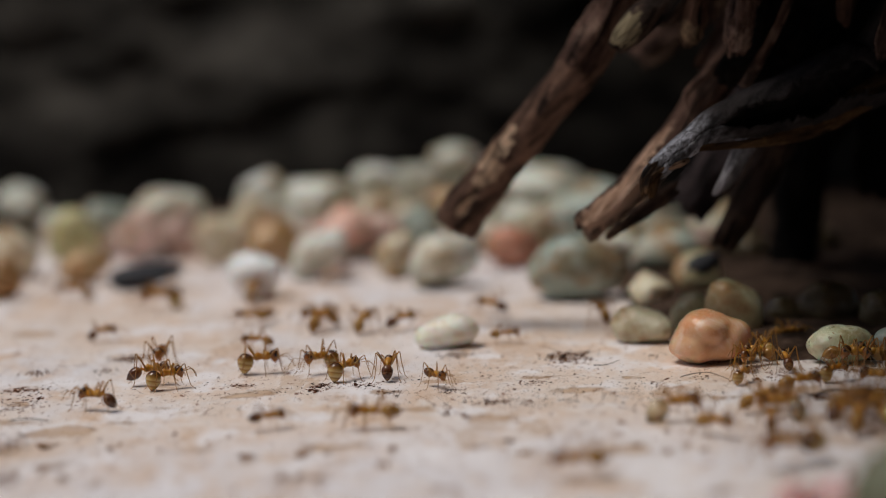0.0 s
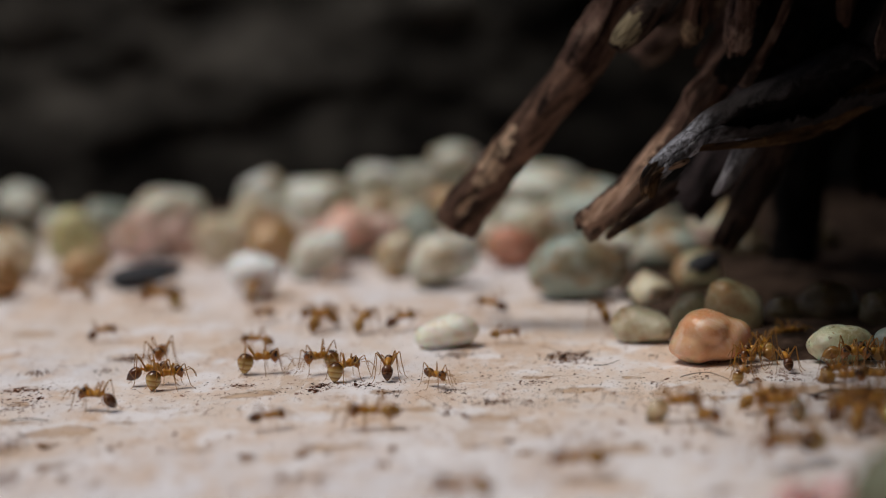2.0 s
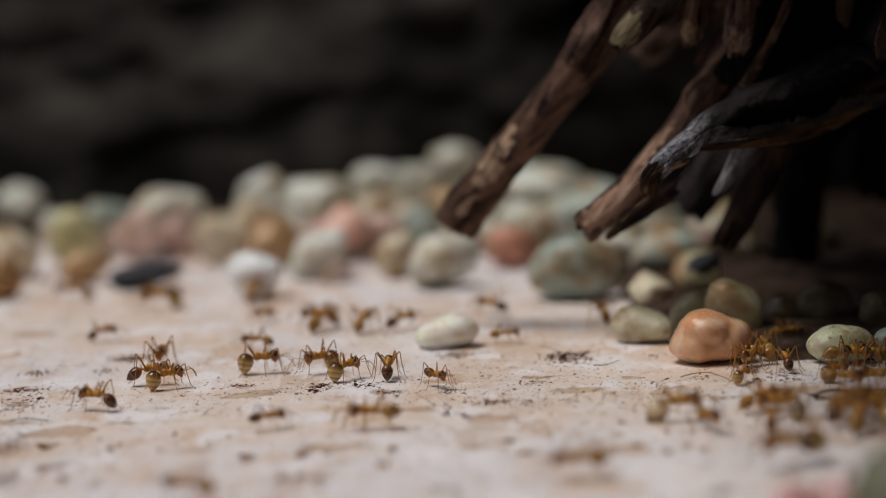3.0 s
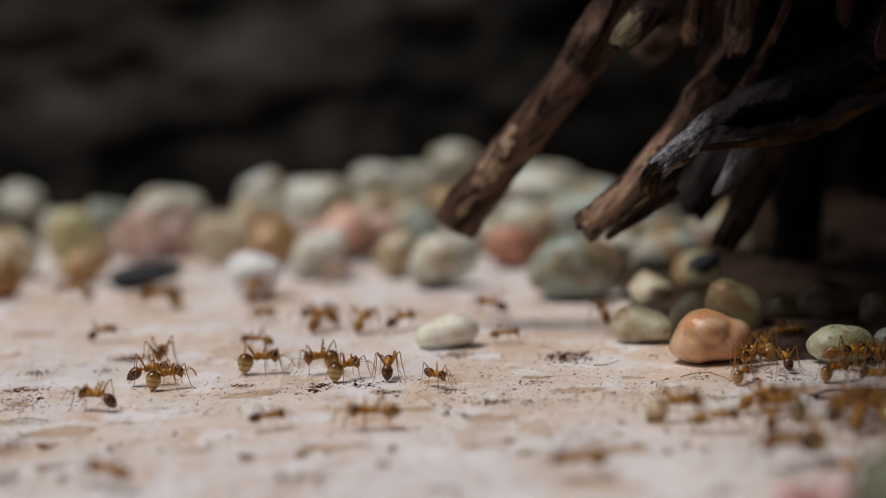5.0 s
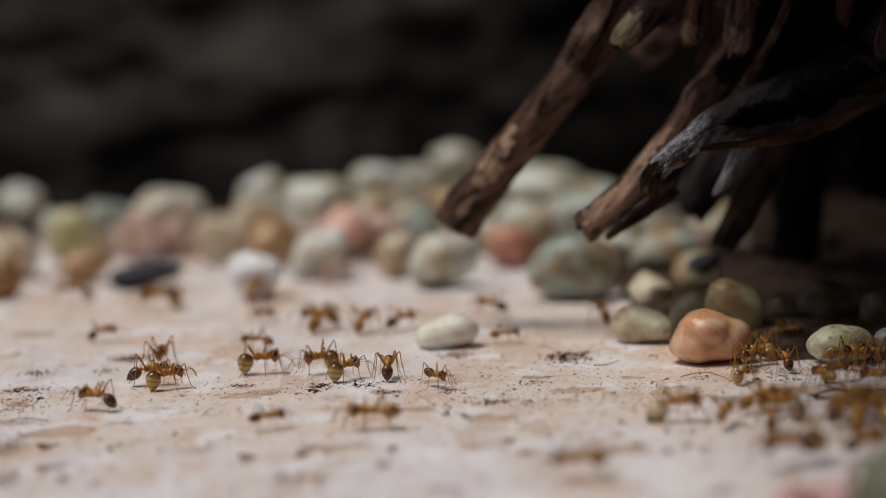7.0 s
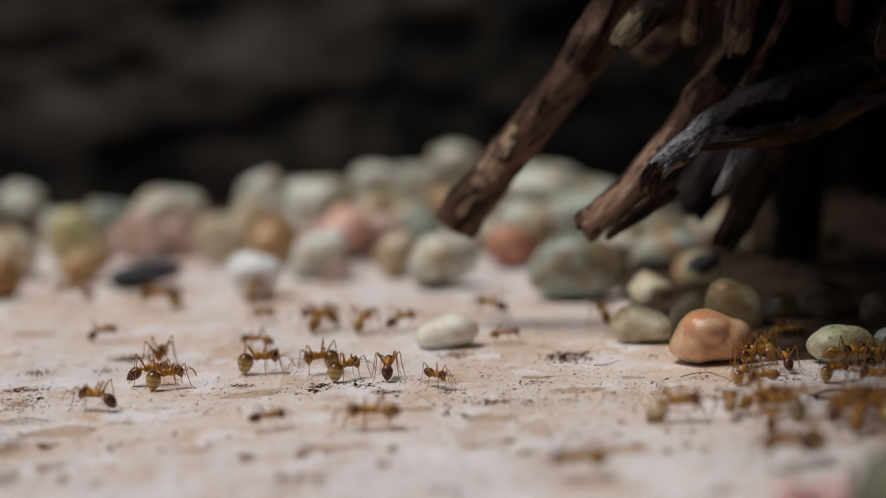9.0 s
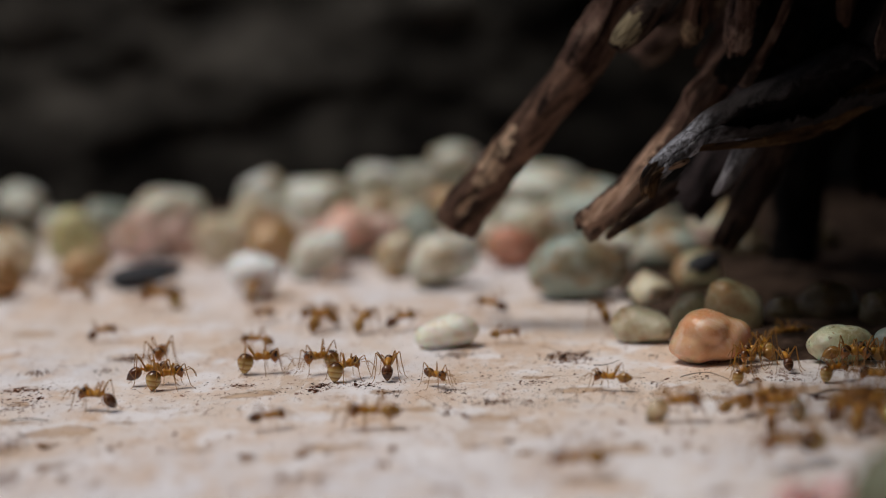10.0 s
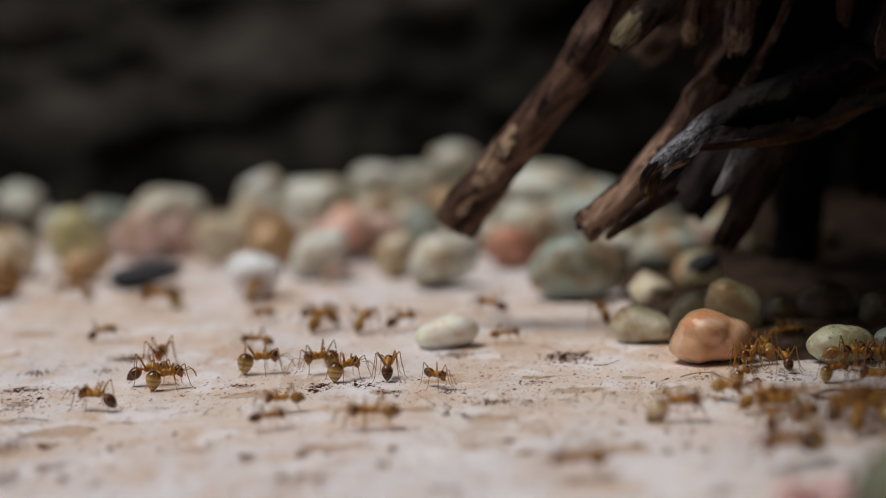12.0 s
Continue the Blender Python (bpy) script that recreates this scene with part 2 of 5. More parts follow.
GASTER = (
    cuticle("dark_gaster", (0.07, 0.025, 0.010), (0.12, 0.045, 0.016),
            ((0.0, (0.05, 0.018, 0.008)), (0.26, (0.075, 0.028, 0.012)), (0.29, (0.22, 0.11, 0.05)), (0.33, (0.06, 0.022, 0.010)), (0.52, (0.09, 0.034, 0.014)), (0.55, (0.24, 0.12, 0.055)), (0.59, (0.075, 0.026, 0.011)), (0.85, (0.14, 0.055, 0.02)), (1.0, (0.28, 0.12, 0.033))), 0.20, 0.25),
    cuticle("amber_gaster", (0.18, 0.08, 0.02), (0.30, 0.14, 0.04),
            ((0.0, (0.14, 0.06, 0.016)), (0.4, (0.36, 0.19, 0.045)), (0.56, (0.18, 0.085, 0.025)), (0.62, (0.38, 0.20, 0.05)), (0.9, (0.42, 0.23, 0.06))), 0.22, 0.4),
    cuticle("swollen_gaster", (0.22, 0.10, 0.02), (0.40, 0.24, 0.07),
            ((0.0, (0.04, 0.014, 0.007)), (0.09, (0.16, 0.07, 0.016)), (0.18, (0.76, 0.58, 0.26)), (0.25, (0.62, 0.42, 0.13)), (0.30, (0.36, 0.19, 0.045)), (0.37, (0.76, 0.59, 0.28)),
             (0.48, (0.64, 0.44, 0.15)), (0.54, (0.38, 0.20, 0.045)), (0.61, (0.70, 0.52, 0.22)), (0.74, (0.34, 0.18, 0.04)), (0.84, (0.15, 0.06, 0.014)), (1.0, (0.035, 0.013, 0.006))), 0.12, 0.5, clear=0.15),
    cuticle("clear_gaster", (0.46, 0.36, 0.20), (0.68, 0.62, 0.48),
            ((0.0, (0.16, 0.08, 0.03)), (0.14, (0.34, 0.22, 0.09)), (0.28, (0.76, 0.63, 0.40)), (0.60, (0.84, 0.74, 0.54)), (0.84, (0.50, 0.38, 0.20)), (1.0, (0.16, 0.07, 0.02))), 0.10, 0.3, clear=0.8),
)


# ---- building helpers ----
def smooth(bm):
    for f in bm.faces:
        f.smooth = True


def part(name, bm, material, parent=None, label="", m=None):
    me = bpy.data.meshes.new(name)
    bmesh.ops.recalc_face_normals(bm, faces=bm.faces)
    bm.to_mesh(me)
    bm.free()
    me.materials.append(material)
    ob = new(name, me)
    if parent is not None:
        ob.parent = parent
    if m is not None:
        ob.matrix_basis = m
    if label:
        tagged(ob, label)
    return ob


def rings(bm, sections, seg):
    """Skin of closed rings; each section is a list of seg points, the ends are closed."""
    loops = [[bm.verts.new(p) for p in s] for s in sections]
    for a, b in zip(loops, loops[1:]):
        for i in range(seg):
            j = (i + 1) % seg
            bm.faces.new((a[i], a[j], b[j], b[i]))
    bm.faces.new(loops[0][::-1])
    bm.faces.new(loops[-1])
    smooth(bm)


def lathe(sections, seg=14, bm=None):
    """A body along x from sections (x, half width, half height, z), in millimetres."""
    bm = bm or bmesh.new()
    out = []
    for x, ry, rz, z in sections:
        out.append([Vector((x, ry * math.cos(a), z + rz * math.sin(a))) * MM for a in (2 * math.pi * i / seg for i in range(seg))])
    rings(bm, out, seg)
    return bm


def egg(x0, x1, ry, rz, z=0.0, n=9, blunt=0.5, point=False):
    """Sections of an egg from x0 to x1, fullest at blunt; point: drawn out at x0."""
    out = []
    for i in range(n):
        u = 0.5 - 0.5 * math.cos(math.pi * (i + 0.12) / (n - 0.76))
        w = u ** (math.log(0.5) / math.log(blunt))
        r = math.sqrt(max(0.0, 1 - (2 * w - 1) ** 2))
        if point and u < blunt:
            r = math.sin(math.pi / 2 * u / blunt) ** 0.74
        out.append((x0 + (x1 - x0) * u, ry * max(r, 0.04), rz * max(r, 0.04), z))
    return out


def tube(points, radii, seg=6, bm=None):
    """A tapering tube along points, in millimetres."""
    bm = bm or bmesh.new()
    pts = [Vector(p) for p in points]
    out = []
    for i, p in enumerate(pts):
        d = (pts[min(i + 1, len(pts) - 1)] - pts[max(i - 1, 0)]).normalized()
        u = d.cross(Vector((0.13, 0.97, 0.2))).normalized()
        v = d.cross(u)
        out.append([(p + (u * math.cos(a) + v * math.sin(a)) * radii[i]) * MM for a in (2 * math.pi * k / seg for k in range(seg))])
    rings(bm, out, seg)
    return bm


def spine(pts, per):
    """A smooth line through pts (x, y, z, radius), per steps to a stretch."""
    P = [Vector(p[:3]) for p in pts]
    R = [p[3] for p in pts]
    n = per * (len(P) - 1)
    path, rad = [], []
    for i in range(n + 1):
        u = i / n * (len(P) - 1)
        k = min(int(u), len(P) - 2)
        f = u - k
        p0, p1, p2, p3 = P[max(k - 1, 0)], P[k], P[k + 1], P[min(k + 2, len(P) - 1)]
        path.append(0.5 * ((2 * p1) + (p2 - p0) * f + (2 * p0 - 5 * p1 + 4 * p2 - p3) * f * f + (3 * p1 - p0 - 3 * p2 + p3) * f ** 3))
        rad.append(R[k] + (R[k + 1] - R[k]) * f)
    return path, rad


# ---- the ground ----
def relief(x, y):
    """Gentle unevenness of the slab, in millimetres."""
    v = Vector((x * 0.045, y * 0.045, 3.0))
    return 0.22 * noise.noise(v) + 0.10 * noise.noise(v * 4.1)


SPOTS_BACK = [
    (12.6, 208.9, 2.4, 4.1, 28, 0.30), (12.4, 206.3, 1.7, 2.7, 8, 0.17), (-32.9, 218.1, 1.6, 2.2, 21, 0.26), (-41.7, 210.6, 1.6, 1.7, 18, 0.21),
    (-41.6, 201.1, 2.3, 1.9, 35, 0.26), (-40.6, 192.2, 2.0, 4.1, 49, 0.21), (-33.3, 210.6, 1.8, 3.5, 11, 0.17), (-20.0, 198.5, 1.7, 1.9, 31, 0.21),
    (-12.5, 196.1, 2.0, 2.4, 31, 0.22), (-8.3, 197.1, 2.2, 2.4, 25, 0.17), (-4.9, 192.1, 1.4, 1.4, 25, 0.19), (0.4, 193.1, 1.3, 1.5, 28, 0.21),
    (0.6, 212.8, 1.5, 1.8, 25, 0.27), (2.9, 213.0, 0.7, 1.1, 11, 0.30), (4.4, 203.0, 3.3, 6.6, 28, 0.17), (8.8, 195.6, 0.9, 1.2, 23, 0.21),
    (-52.4, 302.4, 12.8, 19.3, 42, 0.34), (-31.7, 301.8, 13.4, 16.2, 42, 0.34), (-10.9, 295.9, 12.1, 14.0, 42, 0.34), (5.1, 286.2, 9.2, 10.4, 28, 0.34),
]
SPOTS_FRONT = [
    (4.4, 185.6, 1.3, 1.6, 42, 0.26), (7.2, 185.1, 2.0, 1.9, 42, 0.24), (14.9, 188.3, 1.5, 2.2, 23, 0.19), (20.5, 207.3, 0.7, 1.3, 11, 0.21),
    (0.3, 181.6, 1.1, 1.6, 23, 0.34), (11.1, 186.0, 0.7, 1.1, 14, 0.30), (31.7, 195.9, 3.1, 3.6, 42, 0.19), (33.3, 182.9, 0.9, 1.0, 21, 0.34),
    (29.3, 192.8, 0.8, 0.9, 11, 0.38), (41.1, 197.2, 1.2, 2.4, 21, 0.30), (23.7, 188.6, 4.0, 7.2, 35, 0.15), (-34.1, 192.4, 3.3, 5.9, 18, 0.17),
    (22.6, 263.7, 8.4, 10.0, 42, 0.34), (30.6, 241.5, 7.6, 8.4, 42, 0.34), (36.5, 225.0, 5.3, 4.8, 42, 0.34),
]
SPOTS_SPARSE = [
    (-28.4, 190.0, 5.3, 5.8, 28, 0.15), (16.6, 187.2, 2.0, 5.6, 21, 0.17), (-11.7, 157.3, 2.6, 1.6, 28, 0.34), (-16.4, 166.2, 1.2, 1.3, 18, 0.34),
    (7.2, 204.0, 8.8, 10.2, 49, 0.13), (-11.1, 211.1, 12.7, 9.0, 42, 0.13), (-15.8, 196.2, 10.8, 6.2, 56, 0.12), (8.3, 191.6, 10.3, 5.9, 70, 0.13),
    (-4.3, 160.1, 17.5, 8.5, 42, 0.21), (25.1, 198.8, 4.8, 3.8, 28, 0.15), (5.9, 198.6, 8.1, 4.4, 91, 0.11), (-5.0, 197.1, 10.8, 4.3, 91, 0.10),
    (15.0, 190.3, 7.7, 5.8, 91, 0.12), (-26.3, 193.8, 10.8, 5.4, 77, 0.11), (-38.1, 200.4, 5.7, 8.1, 62, 0.13), (3.0, 189.7, 6.2, 3.4, 70, 0.14),
    (-12.3, 196.4, 1.0, 1.5, 23, 0.42), (-12.7, 194.4, 0.4, 0.9, 6, 0.64), (-7.7, 196.1, 1.4, 1.8, 21, 0.36), (-5.7, 192.2, 1.3, 1.2, 18, 0.36),
    (0.4, 191.6, 0.9, 1.1, 12, 0.38), (-20.1, 198.8, 1.3, 1.5, 14, 0.32), (12.4, 211.0, 2.5, 1.4, 28, 0.51), (11.1, 208.6, 1.1, 1.4, 15, 0.51),
    (13.9, 208.0, 1.0, 1.3, 11, 0.47), (12.1, 206.3, 1.7, 1.0, 15, 0.42), (12.5, 209.6, 1.9, 2.1, 35, 0.36), (-32.9, 217.7, 1.8, 2.2, 25, 0.42),
    (-42.0, 200.6, 2.3, 1.9, 28, 0.38), (8.0, 195.7, 1.6, 1.5, 16, 0.34), (3.9, 186.2, 2.0, 1.4, 21, 0.42), (24.0, 195.0, 1.6, 1.5, 14, 0.34),
    (30.1, 192.6, 1.0, 1.2, 9, 0.51), (32.1, 192.2, 1.5, 1.7, 18, 0.34), (33.1, 183.2, 1.2, 1.3, 21, 0.47), (0.6, 212.8, 1.7, 2.1, 21, 0.38),
    (20.7, 207.2, 0.8, 1.3, 8, 0.34), (-42.3, 210.7, 1.8, 1.7, 16, 0.38), (-37.5, 174.1, 1.8, 6.4, 56, 0.36), (-35.3, 161.0, 1.8, 4.2, 35, 0.42),
]
SPOTS_SPECKS = [
    (-26.0, 200.0, 5.0, 4.0, 16, 0.24), (-17.0, 194.0, 5.0, 3.0, 20, 0.26), (-3.0, 198.0, 5.0, 4.0, 22, 0.28), (6.0, 190.0, 6.0, 3.0, 26, 0.26),
    (13.0, 200.0, 5.0, 4.0, 16, 0.28), (18.5, 193.0, 4.0, 3.0, 30, 0.28), (25.0, 188.0, 5.0, 3.0, 26, 0.26), (-37.0, 196.0, 4.0, 5.0, 18, 0.30), (-40.5, 195.0, 2.6, 4.0, 60, 0.26), (-33.2, 218.2, 2.3, 1.8, 70, 0.50), (-34.6, 211.0, 1.6, 2.0, 30, 0.34), (-41.8, 211.0, 1.3, 1.4, 20, 0.42), (1.8, 213.6, 2.2, 1.4, 30, 0.36), (0.0, 186.0, 5.0, 2.4, 30, 0.30), (-10.5, 197.5, 3.4, 1.8, 40, 0.28),
    (10.0, 184.0, 8.0, 3.0, 18, 0.34), (36.0, 190.0, 5.0, 5.0, 26, 0.26), (0.0, 200.0, 34.0, 14.0, 90, 0.14), (17.0, 187.5, 6.0, 4.0, 70, 0.26), (20.0, 180.0, 5.0, 3.0, 40, 0.32),
]
# scraped patches (x, y, half width, half depth)
SCRAPES = [
    (-19.6, 194.0, 3.1, 2.4), (-5.4, 192.2, 2.4, 1.7), (-25.7, 188.9, 2.1, 2.0), (-28.1, 184.1, 2.9, 2.1), (-11.2, 190.1, 1.7, 1.7),
    (17.7, 196.3, 2.2, 1.8), (9.1, 197.9, 2.7, 1.8), (12.5, 190.8, 3.1, 2.0), (3.7, 178.5, 2.9, 2.3), (-34.5, 180.2, 3.6, 2.6),
    (-35.6, 173.3, 3.0, 1.9), (-2.7, 184.2, 2.2, 1.9), (-47.3, 236.9, 3.0, 3.5), (25.5, 211.1, 2.8, 3.5), (25.3, 185.0, 2.5, 1.9),
    (19.9, 186.6, 2.0, 1.6), (-9.2, 169.4, 3.3, 2.0), (13.7, 163.4, 2.7, 1.9), (-22.3, 169.3, 3.3, 2.0), (-0.7, 197.4, 2.2, 1.5),
    (32.3, 187.0, 3.0, 2.2), (-39.5, 184.8, 3.2, 1.8), (-37.6, 171.4, 2.6, 1.8), (-41.0, 193.6, 1.8, 2.2),
]


def ground():
    xs = [-80 + i for i in range(161)]
    ys = [110 + i for i in range(270)]
    far = [120, 200, 400, 900, 3000, 20000, 200000]
    xs = [-f for f in far[::-1]] + xs + far
    ys = [110 - f for f in far[::-1]] + ys + [380 + f for f in far]
    verts = [(x * MM, y * MM, relief(x, y) * MM) for y in ys for x in xs]
    w = len(xs)
    faces = [(j * w + i, j * w + i + 1, (j + 1) * w + i + 1, (j + 1) * w + i) for j in range(len(ys) - 1) for i in range(w - 1)]
    me = bpy.data.meshes.new("ground")
    me.from_pydata(verts, [], faces)
    me.polygons.foreach_set("use_smooth", [True] * len(faces))
    me.materials.append(GROUND)
    dirt = me.attributes.new("dirt", "FLOAT", "POINT")
    spots = [s for s in SPOTS_BACK + SPOTS_FRONT + SPOTS_SPARSE if s[5] > 0.165 and (s[2] < 3.2 or s[1] > 240)]
    level = []
    for y in ys:
        for x in xs:
            level.append(min(1.0, sum(min(1.0, s[4] / 80) * math.exp(-((x - s[0]) / (s[2] * 0.9)) ** 2 - ((y - s[1]) / (s[3] * 0.9)) ** 2) for s in spots)) if abs(x) < 80 and 110 < y < 300 else 0.0)
    dirt.data.foreach_set("value", level)
    # pale tint in front and far behind the middle, weaker at the left edge
    wash = me.attributes.new("wash", "FLOAT", "POINT")
    wash.data.foreach_set("value", [max(0.0, min(1.0, max(0.0, (184 - y) / 22 + 0.25 * noise.noise(Vector((x * 0.06, y * 0.06, 1))), 0.6 * (y - 228) / 30)) - 0.6 * min(1.0, max(0.0, (-27 - x) / 9)) * (abs(x) < 81 and 110 < y < 300)) for y in ys for x in xs])
    bare = me.attributes.new("bare", "FLOAT", "POINT")
    level = []
    for y in ys:
        for x in xs:
            level.append(min(1.0, sum(math.exp(-(((x - s[0]) / s[2]) ** 4 + ((y - s[1]) / s[3]) ** 4)) for s in SCRAPES)) if abs(x) < 80 and 110 < y < 300 else 0.0)
    bare.data.foreach_set("value", level)
    return tagged(new("ground", me), "cream-pink weathered plaster slab with brown stains", "ground", kind="structure")


ground()


# ---- dark soil and the bank behind ----
def bank_material():
    m = Mat("shade_dark_rock", 0.95)
    m.put("Specular IOR Level", 0.04)
    # near-black base: the bank's shade is put into the colour
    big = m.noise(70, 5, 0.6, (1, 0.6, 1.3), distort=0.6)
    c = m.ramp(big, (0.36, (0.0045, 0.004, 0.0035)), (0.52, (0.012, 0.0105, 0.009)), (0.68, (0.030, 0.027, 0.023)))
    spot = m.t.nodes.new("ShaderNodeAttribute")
    spot.attribute_name = "pale_spots"
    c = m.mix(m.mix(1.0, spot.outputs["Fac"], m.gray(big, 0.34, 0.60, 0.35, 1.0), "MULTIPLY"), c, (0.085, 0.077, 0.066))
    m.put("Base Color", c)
    m.bump(m.noise(60, 6, 0.6), 0.01, 0.8)
    return m.m


# pale spots on the rock (x, z, half width, half height, strength)
PALE_ROCK = [
    (2, 35.0, 6.4, 4.0, 1.00), (-33, 14.0, 11.7, 4.5, 0.60), (-21, 26.1, 11.7, 7.4, 0.50), (-46, 33.3, 15.9, 8.5, 0.50), (-70, 23.6, 12.8, 9.6, 0.40),
    (-16, 35.4, 6.4, 4.3, 0.55), (-56, 18.9, 12.8, 5.3, 0.35), (-77, 35.5, 9.6, 7.4, 0.40), (14, 27.0, 6.4, 5.3, 0.25), (-37, 26.7, 8.5, 6.4, 0.45),
]


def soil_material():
    m = Mat("soil_with_shade", 0.95)
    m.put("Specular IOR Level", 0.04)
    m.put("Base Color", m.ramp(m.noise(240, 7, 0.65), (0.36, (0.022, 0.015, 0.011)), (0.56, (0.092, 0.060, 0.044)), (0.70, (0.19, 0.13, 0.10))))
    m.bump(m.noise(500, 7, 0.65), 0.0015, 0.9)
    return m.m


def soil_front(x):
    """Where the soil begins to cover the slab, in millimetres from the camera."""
    # the forward spur on the right stands in for slab lying in shade
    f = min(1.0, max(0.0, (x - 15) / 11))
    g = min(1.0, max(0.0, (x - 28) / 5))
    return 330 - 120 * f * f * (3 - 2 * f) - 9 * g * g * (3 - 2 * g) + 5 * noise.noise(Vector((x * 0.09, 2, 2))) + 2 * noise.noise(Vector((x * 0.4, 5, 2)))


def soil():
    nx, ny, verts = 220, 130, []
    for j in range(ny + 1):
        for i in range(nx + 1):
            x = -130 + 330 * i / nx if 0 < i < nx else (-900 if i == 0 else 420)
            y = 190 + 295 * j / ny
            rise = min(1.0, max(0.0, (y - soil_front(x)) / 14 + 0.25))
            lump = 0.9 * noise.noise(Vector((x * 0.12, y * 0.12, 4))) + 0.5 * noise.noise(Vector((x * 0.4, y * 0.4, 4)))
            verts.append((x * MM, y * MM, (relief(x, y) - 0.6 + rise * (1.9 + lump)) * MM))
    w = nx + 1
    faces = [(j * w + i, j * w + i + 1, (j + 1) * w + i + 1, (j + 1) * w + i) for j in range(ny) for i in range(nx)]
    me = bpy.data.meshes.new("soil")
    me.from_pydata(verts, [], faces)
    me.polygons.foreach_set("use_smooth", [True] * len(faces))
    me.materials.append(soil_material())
    return tagged(new("soil", me), "dark humus behind the heap, its right spur standing in for shade", "soil", kind="structure")


def bank():
    """The low rocky slope behind the soil, undercut at its foot."""
    prof = [(366, -3), (371, 5), (375, 12), (379, 19), (384, 27), (393, 40), (410, 56), (450, 110), (500, 240), (560, 420), (700, 440), (760, -5)]
    fine = []
    for k in range(len(prof) - 1):
        for f in range(5):
            fine.append([prof[k][c] + (prof[k + 1][c] - prof[k][c]) * f / 5 for c in (0, 1)])
    fine.append(list(prof[-1]))
    nx, verts = 260, []
    for j, (y, z) in enumerate(fine):
        for i in range(nx + 1):
            x = -900 + 3600 * i / nx if i < 55 else -138.5 + 1.6 * (i - 55) if i < 230 else 141.5 + 10 * (i - 230)
            v = Vector((x * 0.018, y * 0.02, z * 0.035))
            n = (9 * noise.noise(v * 1.6) + 5 * noise.noise(v * 4.1)) * min(1.0, max(0.3, z / 20))
            verts.append((x * MM, (y + n) * MM, (z + (0.25 * n if z > 5 else 0)) * MM))
    w = nx + 1
    faces = [(j * w + i, j * w + i + 1, (j + 1) * w + i + 1, (j + 1) * w + i) for j in range(len(fine) - 1) for i in range(nx)]
    me = bpy.data.meshes.new("backdrop")
    me.from_pydata(verts, [], faces)
    me.polygons.foreach_set("use_smooth", [True] * len(faces))
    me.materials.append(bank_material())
    pale_spots = me.attributes.new("pale_spots", "FLOAT", "POINT")
    pale_spots.data.foreach_set("value", [min(1.0, sum(k * math.exp(-((v.co.x / MM - x) / w) ** 2 - ((v.co.z / MM - z) / h) ** 2) for x, z, w, h, k in PALE_ROCK)) for v in me.vertices])
    return tagged(new("backdrop", me), "low bank of brown rock, shade put into its dark colour", "rock bank", kind="structure")


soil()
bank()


# ---- unseen dark walls added to block light behind the camera and beyond the shrub ----
def wall(name, x0, x1, y0, y1, height):
    bm = bmesh.new()
    bmesh.ops.create_cube(bm, size=1.0)
    bmesh.ops.scale(bm, vec=(x1 - x0, y1 - y0, height), verts=bm.verts)
    bmesh.ops.bevel(bm, geom=bm.edges[:], offset=0.01, segments=2, affect="EDGES")
    ob = part(name, bm, WALL)
    ob.location = ((x0 + x1) / 2, (y0 + y1) / 2, height / 2 - 0.002)
    return tagged(ob, "unseen dark wall added to keep light off the scene", "wall", kind="structure")


def wall_material():
    m = Mat("light_block_render", 0.85)
    m.put("Base Color", m.ramp(m.noise(9, 6, 0.6), (0.3, (0.035, 0.033, 0.028)), (0.7, (0.085, 0.078, 0.066))))
    m.bump(m.noise(120, 5, 0.6), 0.003, 0.6)
    return m.m


WALL = wall_material()
wall("wall_south", -1.5, 0.62, -0.55, -0.40, 1.1)
wall("wall_east", 0.42, 0.57, -0.40, 0.34, 0.8)


